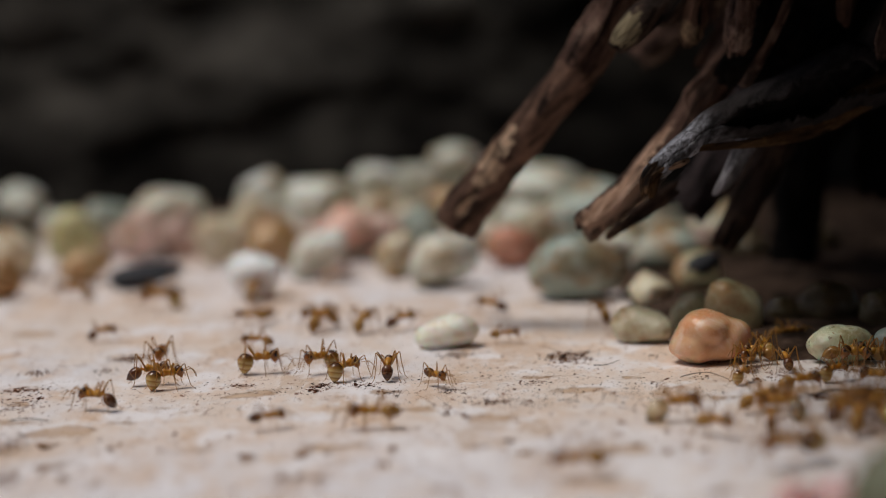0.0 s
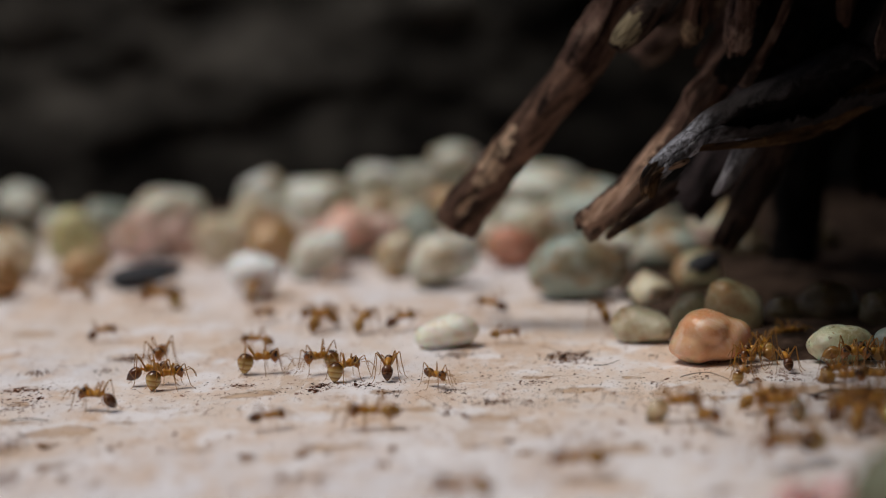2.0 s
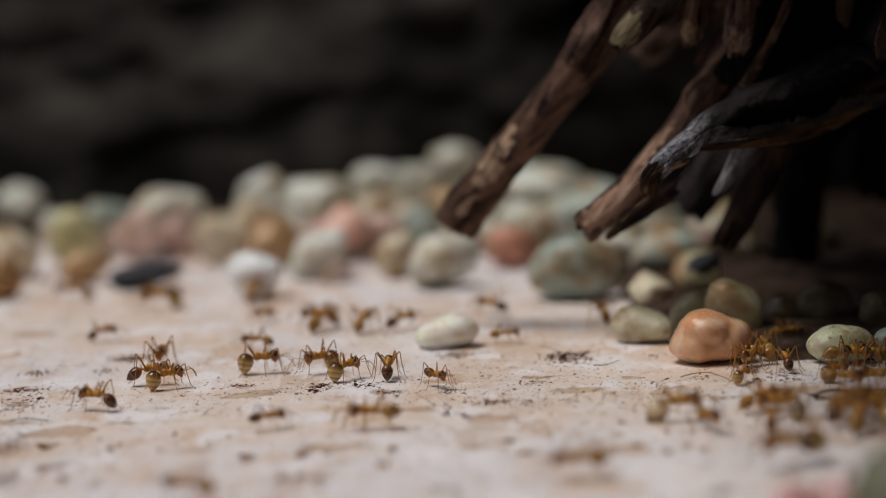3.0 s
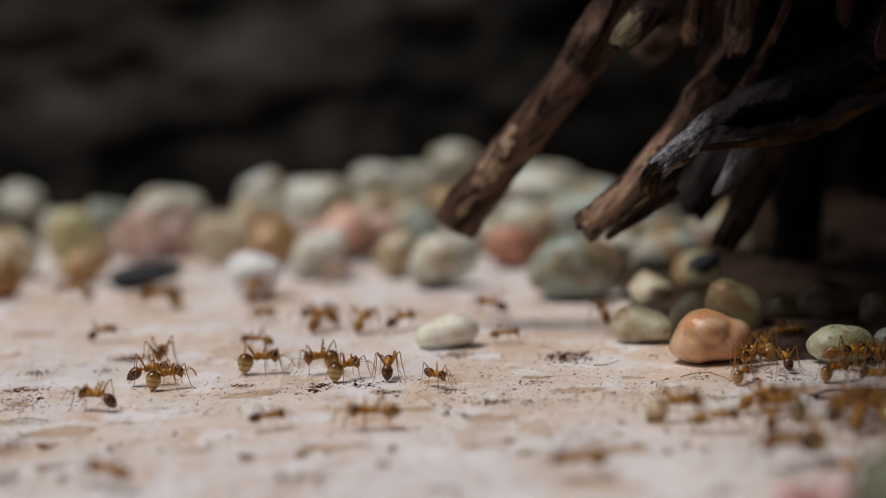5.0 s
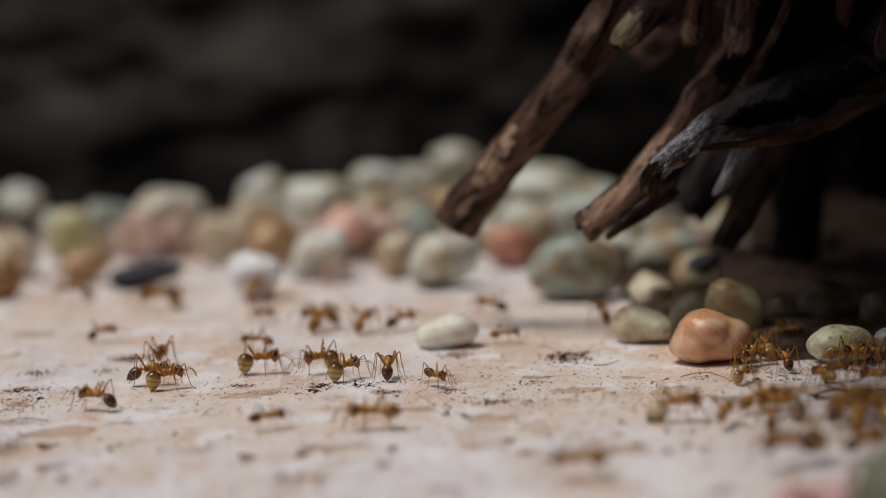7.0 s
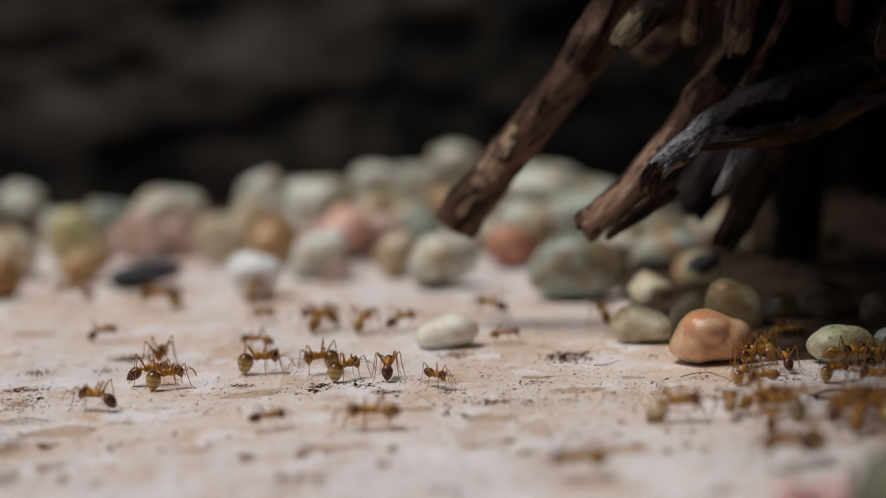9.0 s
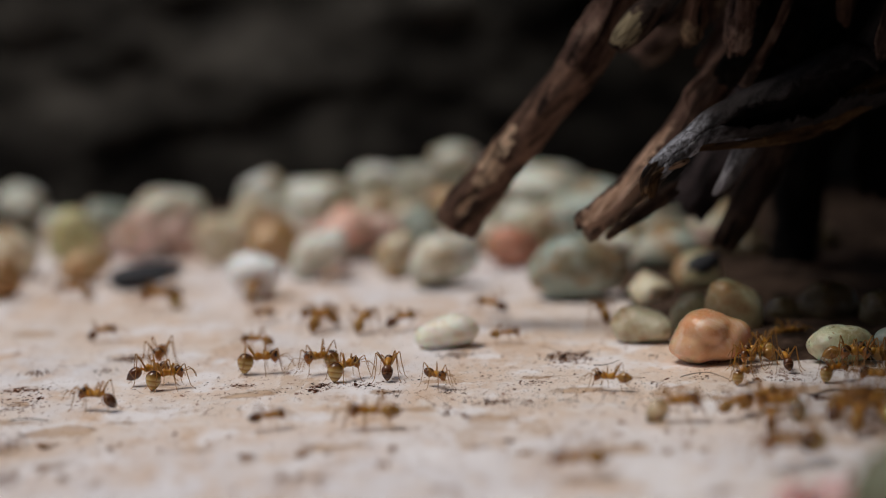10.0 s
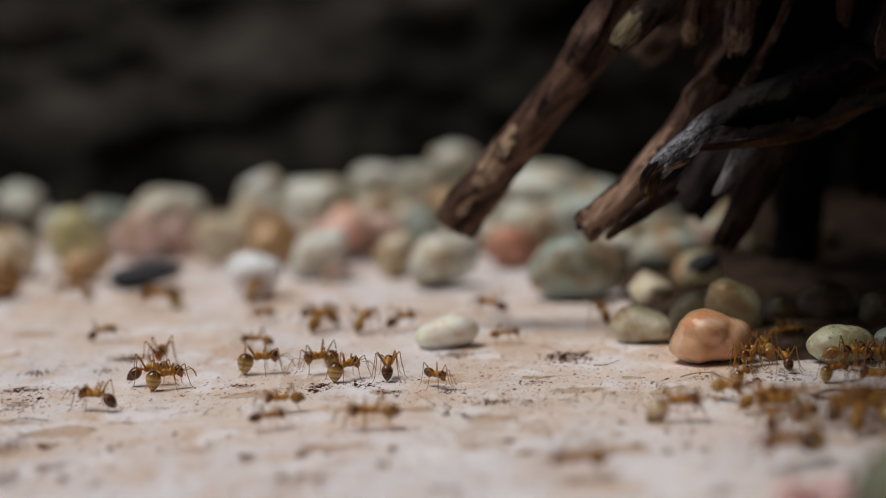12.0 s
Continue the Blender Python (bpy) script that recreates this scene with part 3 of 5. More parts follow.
# ---- pebbles ----
def pebble(x, y, z, a, b, c, stone, seed, lobes=(), lean=None):
    """A water-worn stone: a rounded many-sided lump, or joined lobes (x, z, radius)."""
    rng = random.Random(seed * 7 + 1)
    bm = bmesh.new()
    bmesh.ops.create_icosphere(bm, subdivisions=4, radius=1.0)
    off = Vector((rng.uniform(-9, 9), rng.uniform(-9, 9), rng.uniform(-9, 9)))
    sides = []
    cut = 0.76 if y < 235 else 0.62
    while len(sides) < (11 if y < 235 else 9):
        n = Vector((rng.gauss(0, 1), rng.gauss(0, 1), rng.gauss(0, 1))).normalized()
        if all(n.dot(s) < 0.62 for s, _ in sides) or rng.random() < 0.02:
            sides.append((n, rng.uniform(cut, 0.98)))
    # the stone's own long axes, lying at any slant
    tilt = radians(lean) if lean is not None else rng.uniform(-0.15, 0.15) if seed < 50 else rng.uniform(-0.9, 0.9)
    slant = Euler((rng.uniform(-0.4, 0.4), tilt, rng.uniform(-0.5, 0.5))).to_matrix()
    axes = Vector((1.0, rng.uniform(0.65, 0.95), rng.uniform(0.50, 0.80)))
    for v in bm.verts:
        p = v.co.normalized()
        if lobes:
            r = 0
            for lx, lz, lr in lobes:
                o = Vector((lx, 0, lz))
                d = p.dot(o)
                r += max(d + math.sqrt(max(d * d - o.length_squared + lr * lr, 0.0)), 0.05) ** 8
            r = r ** (1 / 8)
        else:
            r = (1.0 + sum(max(0.0, p.dot(n) / d) ** 9 for n, d in sides)) ** (-1 / 9)
        r *= 1 + 0.10 * noise.noise(p * 1.3 + off) + 0.035 * noise.noise(p * 3.5 + off) + 0.008 * noise.noise(p * 9 + off)
        q = p * r
        if not lobes:
            q = slant @ Vector((q.x * axes.x, q.y * axes.y, q.z * axes.z))
        v.co = Vector((q.x * a, q.y * b, q.z * c)) * MM
    for k, half in enumerate((a, b, c)):
        low = min(v.co[k] for v in bm.verts)
        high = max(v.co[k] for v in bm.verts)
        for v in bm.verts:
            v.co[k] = ((v.co[k] - low) / (high - low) * 2 - 1) * half * MM
    smooth(bm)
    ob = part("pebble", bm, STONE[stone])
    ob.matrix_basis = pose(x * MM, y * MM, (z + relief(x, y) - 0.12) * MM, 0, 0, 0)
    where = "lying on the slab" if z <= c + 0.2 else "resting on the heap"
    return tagged(ob, "smooth " + STONE_WORDS[stone] + " river pebble " + where, "pebble", "pebbles of the heap")


pebble(26.0, 202.8, 2.71, 4.06, 3.25, 2.71, "tan", 0, ((-0.40, -0.24, 0.60), (-0.13, 0.34, 0.64), (0.53, 0.16, 0.47), (0.28, -0.26, 0.56)))
pebble(0.1, 218.2, 1.84, 3.44, 2.41, 1.84, "cream", 1, ((-0.50, -0.16, 0.60), (0.0, 0.02, 0.74), (0.46, 0.22, 0.60), (0.42, -0.10, 0.56)))
pebble(38.4, 200.6, 1.87, 3.30, 2.64, 1.87, "celery", 2, ((0.0, 0.0, 1.0),))
pebble(20.5, 216.4, 1.97, 3.26, 2.61, 1.97, "olive", 3)
pebble(24.0, 241.0, 2.21, 2.57, 2.06, 2.21, "beige", 4)
pebble(16.2, 250.2, 4.02, 6.15, 4.62, 4.02, "celadon", 5, ((-0.38, -0.12, 0.66), (0.05, 0.10, 0.84), (0.50, -0.05, 0.62)))
pebble(9.5, 282.6, 3.04, 4.05, 3.24, 3.04, "red", 6)
pebble(0.1, 264.4, 3.61, 4.44, 3.55, 3.61, "pale", 7, lean=-12)
pebble(-23.8, 260.0, 3.02, 3.55, 2.84, 3.02, "white", 8, lean=0)
pebble(-16.8, 277.2, 3.41, 3.97, 3.18, 3.41, "pale", 9, lean=-40)
pebble(-13.8, 296.0, 4.93, 4.11, 3.29, 3.43, "pink", 10)
pebble(30.4, 217.5, 3.23, 3.13, 2.50, 3.23, "bog", 11, lean=35)
pebble(26.4, 220.6, 2.43, 2.44, 1.79, 2.43, "bog", 12)
pebble(30.4, 248.4, 2.93, 2.99, 2.39, 2.93, "bog", 13)
pebble(28.9, 266.8, 3.34, 5.17, 4.14, 3.34, "celadon", 14)
pebble(-6.5, 276.2, 3.10, 2.83, 2.26, 3.10, "beige", 15, lean=-45)
pebble(41.2, 223.1, 2.5, 3.6, 2.6, 2.5, "shaded", 16)
pebble(46.1, 217.0, 2.39, 2.53, 2.02, 2.39, "shaded", 17)
pebble(43.8, 199.9, 1.87, 2.31, 1.85, 1.87, "celadon", 18)
pebble(-54.8, 308.9, 4.0, 3.9, 2.86, 4.0, "lemon", 19)
pebble(-51.7, 318.4, 4.84, 3.99, 3.19, 3.34, "celadon", 20)
pebble(-44.6, 305.8, 4.05, 4.38, 3.50, 4.05, "mauve", 21)
pebble(-41.5, 314.1, 6.21, 5.64, 4.52, 3.71, "pale", 22)
pebble(-39.1, 309.0, 3.38, 2.82, 2.26, 3.38, "mauve", 23)
pebble(-31.9, 299.4, 3.52, 3.88, 3.10, 3.52, "beige", 24)
pebble(-28.5, 330.7, 6.37, 3.91, 2.74, 4.37, "pale", 25)
pebble(-23.7, 293.2, 3.48, 3.80, 3.04, 3.48, "brown", 26)
pebble(-69.5, 342.5, 5.69, 3.77, 3.02, 3.69, "pale", 27)
pebble(-61.4, 291.0, 3.65, 4.76, 3.81, 3.65, "beige", 28)
pebble(-48.7, 281.9, 2.46, 3.73, 2.90, 2.46, "brown", 29)
pebble(-57.8, 268.5, 2.94, 3.12, 2.49, 2.94, "brown", 30)
pebble(-18.4, 314.5, 6.65, 5.65, 4.52, 4.15, "pale", 31)
pebble(-9.9, 334.6, 7.32, 4.64, 3.71, 3.82, "pale", 32)
pebble(-9.0, 313.4, 4.63, 4.14, 3.31, 3.63, "beige", 33)
pebble(-3.0, 323.1, 7.64, 4.04, 3.23, 4.14, "pale", 34)
pebble(2.7, 337.1, 10.12, 4.40, 3.52, 3.62, "pale", 35)
pebble(-3.3, 301.9, 4.34, 3.50, 2.80, 2.84, "celadon", 36)
pebble(4.7, 308.4, 5.16, 4.41, 3.53, 3.66, "pale", 37)
pebble(11.6, 303.2, 4.93, 3.51, 2.81, 2.43, "pale", 38)
pebble(15.9, 314.2, 7.63, 7.35, 5.88, 4.13, "pale", 39)
pebble(20.2, 295.9, 6.98, 5.84, 4.67, 3.98, "celadon", 40)
pebble(24.7, 292.1, 4.79, 3.38, 2.71, 3.79, "beige", 41)
pebble(40.6, 279.0, 2.60, 3.4, 2.6, 2.60, "shaded", 43)
pebble(50.5, 283.0, 2.60, 4.2, 3.2, 2.60, "shaded", 44)
pebble(38.4, 286.2, 5.00, 4.29, 3.43, 3.00, "beige", 45)
pebble(36.6, 223.1, 1.83, 2.29, 1.83, 1.83, "shaded", 46)
pebble(23.1, 138.5, 1.47, 1.38, 1.24, 1.47, "rose", 47)
pebble(25.9, 138.1, 1.64, 1.45, 1.31, 1.64, "rose", 48)
pebble(30.5, 133.2, 3.47, 4.20, 3.36, 3.47, "slate", 49)
pebble(-39.4, 274.1, 1.75, 4.98, 2.49, 1.75, "black", 50, ((-0.50, -0.10, 0.50), (-0.10, 0.0, 0.50), (0.30, 0.10, 0.42), (0.66, 0.18, 0.30)))
pebble(30.6, 243.0, 4.96, 2.1, 1.7, 1.3, "black", 51)
pebble(-13.8, 297.0, 1.00, 3.70, 2.96, 1.00, "beige", 100)
pebble(-51.7, 319.4, 1.00, 3.59, 2.87, 1.00, "pale", 101)
pebble(-41.5, 315.1, 1.50, 5.08, 4.06, 1.50, "pale", 102)
pebble(-28.5, 331.7, 1.25, 3.52, 2.50, 1.25, "beige", 103)
pebble(-69.5, 343.5, 1.25, 3.40, 2.72, 1.25, "olive", 104)
pebble(-18.4, 315.5, 1.50, 5.09, 4.07, 1.50, "pale", 105)
pebble(-9.9, 335.6, 2.00, 4.18, 3.34, 2.00, "olive", 106)
pebble(-3.0, 324.1, 2.00, 3.64, 2.91, 2.00, "pale", 107)
pebble(2.7, 338.1, 3.50, 3.96, 3.17, 3.50, "pale", 108)
pebble(-3.3, 302.9, 1.00, 3.15, 2.52, 1.00, "beige", 109)
pebble(4.7, 309.4, 1.00, 3.97, 3.18, 1.00, "pale", 110)
pebble(11.6, 304.2, 1.50, 3.16, 2.53, 1.50, "beige", 111)
pebble(15.9, 315.2, 2.00, 6.62, 5.29, 2.00, "olive", 112)
pebble(20.2, 296.9, 1.75, 5.26, 4.21, 1.75, "olive", 113)
pebble(38.4, 287.2, 1.25, 3.86, 3.09, 1.25, "pale", 114)
pebble(-42.9, 334.7, 2.73, 3.00, 2.73, 2.73, "mauve", 115)
pebble(22.8, 330.3, 2.58, 2.87, 2.78, 2.58, "celadon", 117)
pebble(-23.2, 310.2, 2.92, 3.14, 2.54, 2.92, "pale", 118)
pebble(-0.5, 328.4, 3.35, 3.66, 3.49, 3.35, "pale", 120)
pebble(-40.4, 326.7, 2.70, 3.01, 2.41, 2.70, "beige", 122)
pebble(-1.8, 324.0, 2.24, 2.49, 2.17, 2.24, "pale", 123)
pebble(-31.9, 332.0, 2.05, 2.91, 2.38, 2.05, "pale", 124)
pebble(5.8, 323.2, 1.89, 2.58, 2.18, 1.89, "olive", 125)
pebble(-28.2, 326.1, 1.63, 2.24, 2.01, 1.63, "beige", 126)
pebble(-30.6, 308.8, 2.74, 3.61, 3.12, 2.74, "beige", 127)
pebble(1.3, 333.0, 2.15, 2.84, 2.42, 2.15, "celadon", 128)
pebble(-56.3, 320.1, 2.03, 2.45, 2.42, 2.03, "pale", 129)
pebble(4.5, 315.5, 1.73, 2.21, 1.93, 1.73, "mauve", 130)
pebble(-31.3, 328.0, 1.88, 2.33, 2.28, 1.88, "pale", 131)
pebble(-61.7, 331.5, 2.53, 2.84, 2.60, 2.53, "beige", 132)
pebble(16.8, 331.7, 2.61, 3.59, 3.16, 2.61, "pale", 133)
pebble(-2.7, 309.1, 1.94, 2.54, 2.44, 1.94, "pale", 134)
pebble(-46.0, 323.8, 3.54, 3.77, 3.74, 3.54, "beige", 135)
pebble(-15.1, 320.4, 2.20, 3.02, 2.33, 2.20, "mauve", 136)
pebble(-7.4, 329.5, 2.81, 3.70, 2.95, 2.81, "brown", 137)
pebble(-8.1, 308.7, 1.77, 2.25, 1.74, 1.77, "olive", 138)
pebble(-22.1, 331.3, 2.10, 2.81, 2.27, 2.10, "brown", 139)
pebble(13.6, 334.8, 1.65, 2.20, 1.97, 1.65, "olive", 140)
pebble(8.9, 330.9, 2.50, 3.11, 2.71, 2.50, "mauve", 142)
pebble(-15.9, 331.4, 2.85, 3.01, 2.97, 2.85, "olive", 143)
pebble(8.6, 308.3, 1.82, 2.26, 1.98, 1.82, "pale", 144)
pebble(-10.2, 319.4, 2.83, 3.10, 2.69, 2.83, "mauve", 145)
pebble(-17.8, 308.0, 2.50, 3.24, 2.74, 2.50, "mauve", 146)
pebble(-14.5, 315.9, 2.21, 2.41, 2.09, 2.21, "beige", 147)
pebble(-9.2, 300.3, 3.37, 3.72, 3.61, 3.37, "mauve", 148)
pebble(-22.3, 326.1, 2.58, 3.62, 3.06, 2.58, "olive", 149)
pebble(25.3, 287.5, 2.02, 2.72, 2.37, 2.02, "beige", 150)
pebble(2.1, 298.1, 2.00, 2.39, 1.89, 2.00, "brown", 151)
pebble(-30.2, 320.7, 2.15, 2.48, 1.94, 2.15, "pale", 152)
pebble(-57.7, 335.0, 1.97, 2.49, 1.91, 1.97, "pale", 153)
pebble(23.6, 311.0, 3.16, 3.33, 2.70, 3.16, "mauve", 154)
pebble(-48.4, 328.5, 3.13, 3.56, 3.36, 3.13, "mauve", 155)
pebble(-42.4, 319.8, 2.36, 3.23, 2.70, 2.36, "olive", 156)
pebble(31.7, 301.3, 2.88, 3.51, 2.95, 2.88, "celadon", 157)
pebble(30.0, 321.6, 1.94, 2.70, 2.43, 1.94, "beige", 158)
pebble(-50.3, 322.9, 2.09, 2.36, 2.22, 2.09, "mauve", 159)
pebble(19.1, 325.7, 1.74, 2.27, 1.95, 1.74, "celadon", 160)
pebble(31.0, 284.2, 2.00, 2.78, 2.60, 2.00, "beige", 161)
pebble(23.7, 306.4, 2.40, 2.83, 2.59, 2.40, "beige", 162)
pebble(28.0, 334.0, 2.01, 2.39, 2.30, 2.01, "mauve", 163)
pebble(-26.4, 307.0, 5.07, 2.35, 1.77, 1.87, "brown", 164)
pebble(10.2, 324.3, 2.01, 2.80, 2.54, 2.01, "celadon", 165)
pebble(-32.6, 313.4, 2.80, 3.30, 3.10, 2.80, "olive", 166)
pebble(-51.5, 332.0, 2.36, 2.81, 2.42, 2.36, "celadon", 167)
pebble(25.5, 322.2, 2.71, 3.09, 2.59, 2.71, "beige", 168)
pebble(36.1, 303.6, 1.98, 2.40, 2.20, 1.98, "olive", 169)
pebble(-53.5, 325.2, 1.97, 2.23, 2.11, 1.97, "celadon", 170)
pebble(-25.8, 319.8, 2.29, 2.47, 1.88, 2.29, "pale", 171)
pebble(4.5, 302.2, 3.16, 3.76, 3.19, 3.16, "olive", 172)
pebble(-34.3, 322.2, 2.51, 3.06, 2.80, 2.51, "mauve", 173)
pebble(21.0, 292.4, 1.65, 2.28, 2.27, 1.65, "pale", 174)
pebble(-5.4, 307.4, 5.24, 2.40, 2.13, 2.04, "beige", 175)
pebble(31.8, 295.5, 1.98, 2.38, 1.95, 1.98, "beige", 176)
pebble(-4.9, 315.0, 2.16, 2.89, 2.45, 2.16, "pale", 177)
pebble(30.4, 291.3, 2.36, 2.56, 2.27, 2.36, "brown", 178)
pebble(8.2, 298.3, 2.69, 3.56, 2.70, 2.69, "pale", 179)
pebble(8.1, 319.6, 5.61, 2.56, 2.43, 2.41, "pale", 180)
pebble(-10.6, 305.5, 1.75, 2.33, 2.06, 1.75, "beige", 181)
pebble(-12.8, 310.2, 2.54, 2.86, 2.29, 2.54, "beige", 182)
pebble(-37.9, 316.4, 1.85, 2.56, 1.97, 1.85, "olive", 184)
pebble(16.6, 307.6, 2.13, 2.29, 1.81, 2.13, "beige", 185)
pebble(20.4, 307.1, 5.17, 2.34, 1.78, 1.97, "pale", 186)
pebble(34.7, 287.8, 2.04, 2.69, 2.59, 2.04, "pale", 187)
pebble(-56.2, 330.2, 2.95, 3.55, 2.67, 2.95, "beige", 188)
pebble(28.0, 310.5, 2.52, 2.80, 2.57, 2.52, "celadon", 189)
pebble(31.1, 316.6, 2.26, 2.52, 2.31, 2.26, "brown", 190)
pebble(34.8, 308.8, 1.78, 2.33, 2.10, 1.78, "olive", 191)
pebble(25.9, 301.4, 2.25, 2.61, 2.48, 2.25, "pale", 192)
pebble(24.8, 326.5, 2.57, 2.84, 2.32, 2.57, "beige", 193)
pebble(34.2, 280.4, 2.21, 2.33, 1.80, 2.21, "mauve", 194)
pebble(-14.0, 324.6, 2.18, 2.82, 2.31, 2.18, "celadon", 195)
pebble(20.5, 322.1, 2.26, 2.71, 2.28, 2.26, "olive", 196)
pebble(-0.3, 306.1, 1.93, 2.67, 2.03, 1.93, "pale", 197)
pebble(16.7, 300.9, 2.50, 3.17, 2.52, 2.50, "beige", 198)
pebble(-20.8, 319.1, 2.19, 2.76, 2.67, 2.19, "olive", 199)
pebble(11.2, 310.9, 1.81, 2.38, 1.80, 1.81, "brown", 200)
pebble(-0.0, 317.9, 5.64, 2.87, 2.83, 2.44, "brown", 201)
pebble(-19.8, 303.9, 1.98, 2.41, 1.84, 1.98, "brown", 202)
pebble(-27.5, 313.9, 1.94, 2.60, 2.22, 1.94, "pale", 203)
pebble(-5.9, 324.3, 2.04, 2.82, 2.22, 2.04, "brown", 204)
pebble(-10.4, 307.8, 5.39, 2.96, 2.53, 2.19, "olive", 205)
pebble(-45.7, 317.3, 1.84, 2.32, 2.11, 1.84, "beige", 206)
pebble(37.6, 296.9, 1.92, 2.28, 2.17, 1.92, "pale", 207)
pebble(26.9, 314.9, 2.22, 2.44, 2.12, 2.22, "beige", 208)
pebble(-14.4, 304.7, 2.62, 2.86, 2.72, 2.62, "beige", 209)
pebble(-47.5, 311.8, 2.92, 3.72, 3.14, 2.92, "mauve", 210)
pebble(-29.2, 317.9, 5.13, 2.61, 2.41, 1.93, "beige", 211)
pebble(-28.8, 312.6, 5.75, 2.92, 2.54, 2.55, "beige", 212)
pebble(22.7, 317.0, 5.43, 2.50, 2.21, 2.23, "olive", 213)
pebble(13.5, 298.0, 5.21, 2.67, 2.31, 2.01, "olive", 214)
pebble(15.0, 323.2, 3.06, 3.50, 3.09, 3.06, "pale", 215)
pebble(-7.2, 334.2, 2.42, 2.66, 2.14, 2.42, "celadon", 216)
pebble(21.0, 300.5, 1.94, 2.23, 1.68, 1.94, "brown", 217)
pebble(13.3, 328.4, 2.18, 2.38, 2.15, 2.18, "mauve", 219)
pebble(-0.1, 317.8, 1.80, 2.32, 2.18, 1.80, "beige", 220)
pebble(-3.6, 312.1, 5.41, 2.70, 2.68, 2.21, "celadon", 221)
pebble(-18.4, 323.4, 1.93, 2.54, 2.29, 1.93, "beige", 222)
pebble(7.4, 314.1, 5.03, 2.25, 2.24, 1.83, "beige", 223)
pebble(-57.7, 316.4, 1.77, 2.52, 2.33, 1.77, "pale", 226)
pebble(20.7, 314.7, 2.09, 2.51, 2.04, 2.09, "beige", 227)
pebble(-24.6, 334.7, 1.93, 2.23, 2.02, 1.93, "brown", 228)
pebble(-36.7, 313.0, 1.86, 2.35, 2.30, 1.86, "pale", 229)
pebble(-53.1, 313.4, 1.89, 2.30, 1.98, 1.89, "beige", 230)
pebble(-13.7, 317.9, 5.40, 2.49, 2.39, 2.20, "pale", 231)
pebble(4.1, 327.6, 2.55, 2.75, 2.70, 2.55, "pale", 232)
pebble(9.4, 314.3, 2.03, 2.70, 2.06, 2.03, "pale", 233)
pebble(0.2, 313.7, 1.92, 2.56, 2.10, 1.92, "beige", 234)
pebble(22.8, 302.0, 5.08, 2.47, 2.13, 1.88, "brown", 235)
pebble(11.8, 320.9, 5.44, 2.44, 2.00, 2.24, "celadon", 236)
pebble(-25.2, 316.6, 5.51, 2.69, 2.39, 2.31, "pale", 237)
pebble(29.8, 280.4, 1.83, 2.55, 1.96, 1.83, "pale", 239)
pebble(30.2, 306.5, 2.34, 2.89, 2.81, 2.34, "pale", 240)
pebble(5.7, 335.0, 1.96, 2.49, 2.22, 1.96, "beige", 241)
pebble(-58.5, 314.9, 5.35, 2.47, 2.01, 2.15, "pale", 242)
pebble(-38.9, 322.1, 2.00, 2.50, 2.22, 2.00, "brown", 243)
pebble(24.7, 282.6, 2.26, 3.04, 2.34, 2.26, "pale", 244)

# ---- dirt on the slab ----
def flake_material():
    m = Mat("brown_flakes", 0.9)
    geo = m.t.nodes.new("ShaderNodeNewGeometry")
    m.put("Base Color", m.ramp(geo.outputs["Random Per Island"], (0.0, (0.18, 0.075, 0.038)), (0.6, (0.28, 0.14, 0.07)), (1.0, (0.36, 0.22, 0.13))))
    m.put("Specular IOR Level", 0.2)
    m.bump(m.noise(3000, 3, 0.6), 0.0001, 0.5)
    return m.m


def crumb_material():
    m = Mat("dark_dirt", 0.9)
    m.put("Specular IOR Level", 0.2)
    geo = m.t.nodes.new("ShaderNodeNewGeometry")
    m.put("Base Color", m.ramp(geo.outputs["Random Per Island"], (0.0, (0.018, 0.011, 0.009)), (0.38, (0.065, 0.024, 0.013)), (0.75, (0.16, 0.058, 0.027)), (1.0, (0.28, 0.15, 0.08))))
    m.bump(m.noise(4000, 3, 0.6), 0.00005, 0.5)
    return m.m


def crumbs(name, spots, material, label):
    """Loose crumbs scattered round spots (x, y, half width, half depth, count, size), in millimetres."""
    rng = random.Random(77)
    verts, faces = [], []
    cube = [(i, j, k) for i in (-1, 1) for j in (-1, 1) for k in (-1, 1)]
    quads = [(0, 1, 3, 2), (4, 6, 7, 5), (0, 4, 5, 1), (2, 3, 7, 6), (0, 2, 6, 4), (1, 5, 7, 3)]
    for x, y, w, d, count, size in spots:
        for _ in range(count):
            px, py = x + rng.gauss(0, w * 0.55), y + rng.gauss(0, d * 0.55)
            s = size * rng.uniform(0.35, 1.0) * (1.7 if rng.random() < 0.06 else 1)
            turn = Euler((rng.uniform(0, 6), rng.uniform(0, 6), rng.uniform(0, 6))).to_matrix()
            ax = Vector((rng.uniform(0.6, 1.3), rng.uniform(0.5, 1.0), rng.uniform(0.4, 0.8)))
            base = len(verts)
            for q in cube:
                v = turn @ Vector([q[i] * ax[i] * rng.uniform(0.55, 1.0) for i in range(3)]) * s * 0.5
                verts.append(((px + v.x) * MM, (py + v.y) * MM, (relief(px, py) + s * 0.10 + v.z * 0.45) * MM))
            faces += [tuple(base + i for i in f) for f in quads]
    me = bpy.data.meshes.new(name)
    me.from_pydata(verts, [], faces)
    me.materials.append(material)
    return tagged(new(name, me), label, "dirt", kind="stuff")


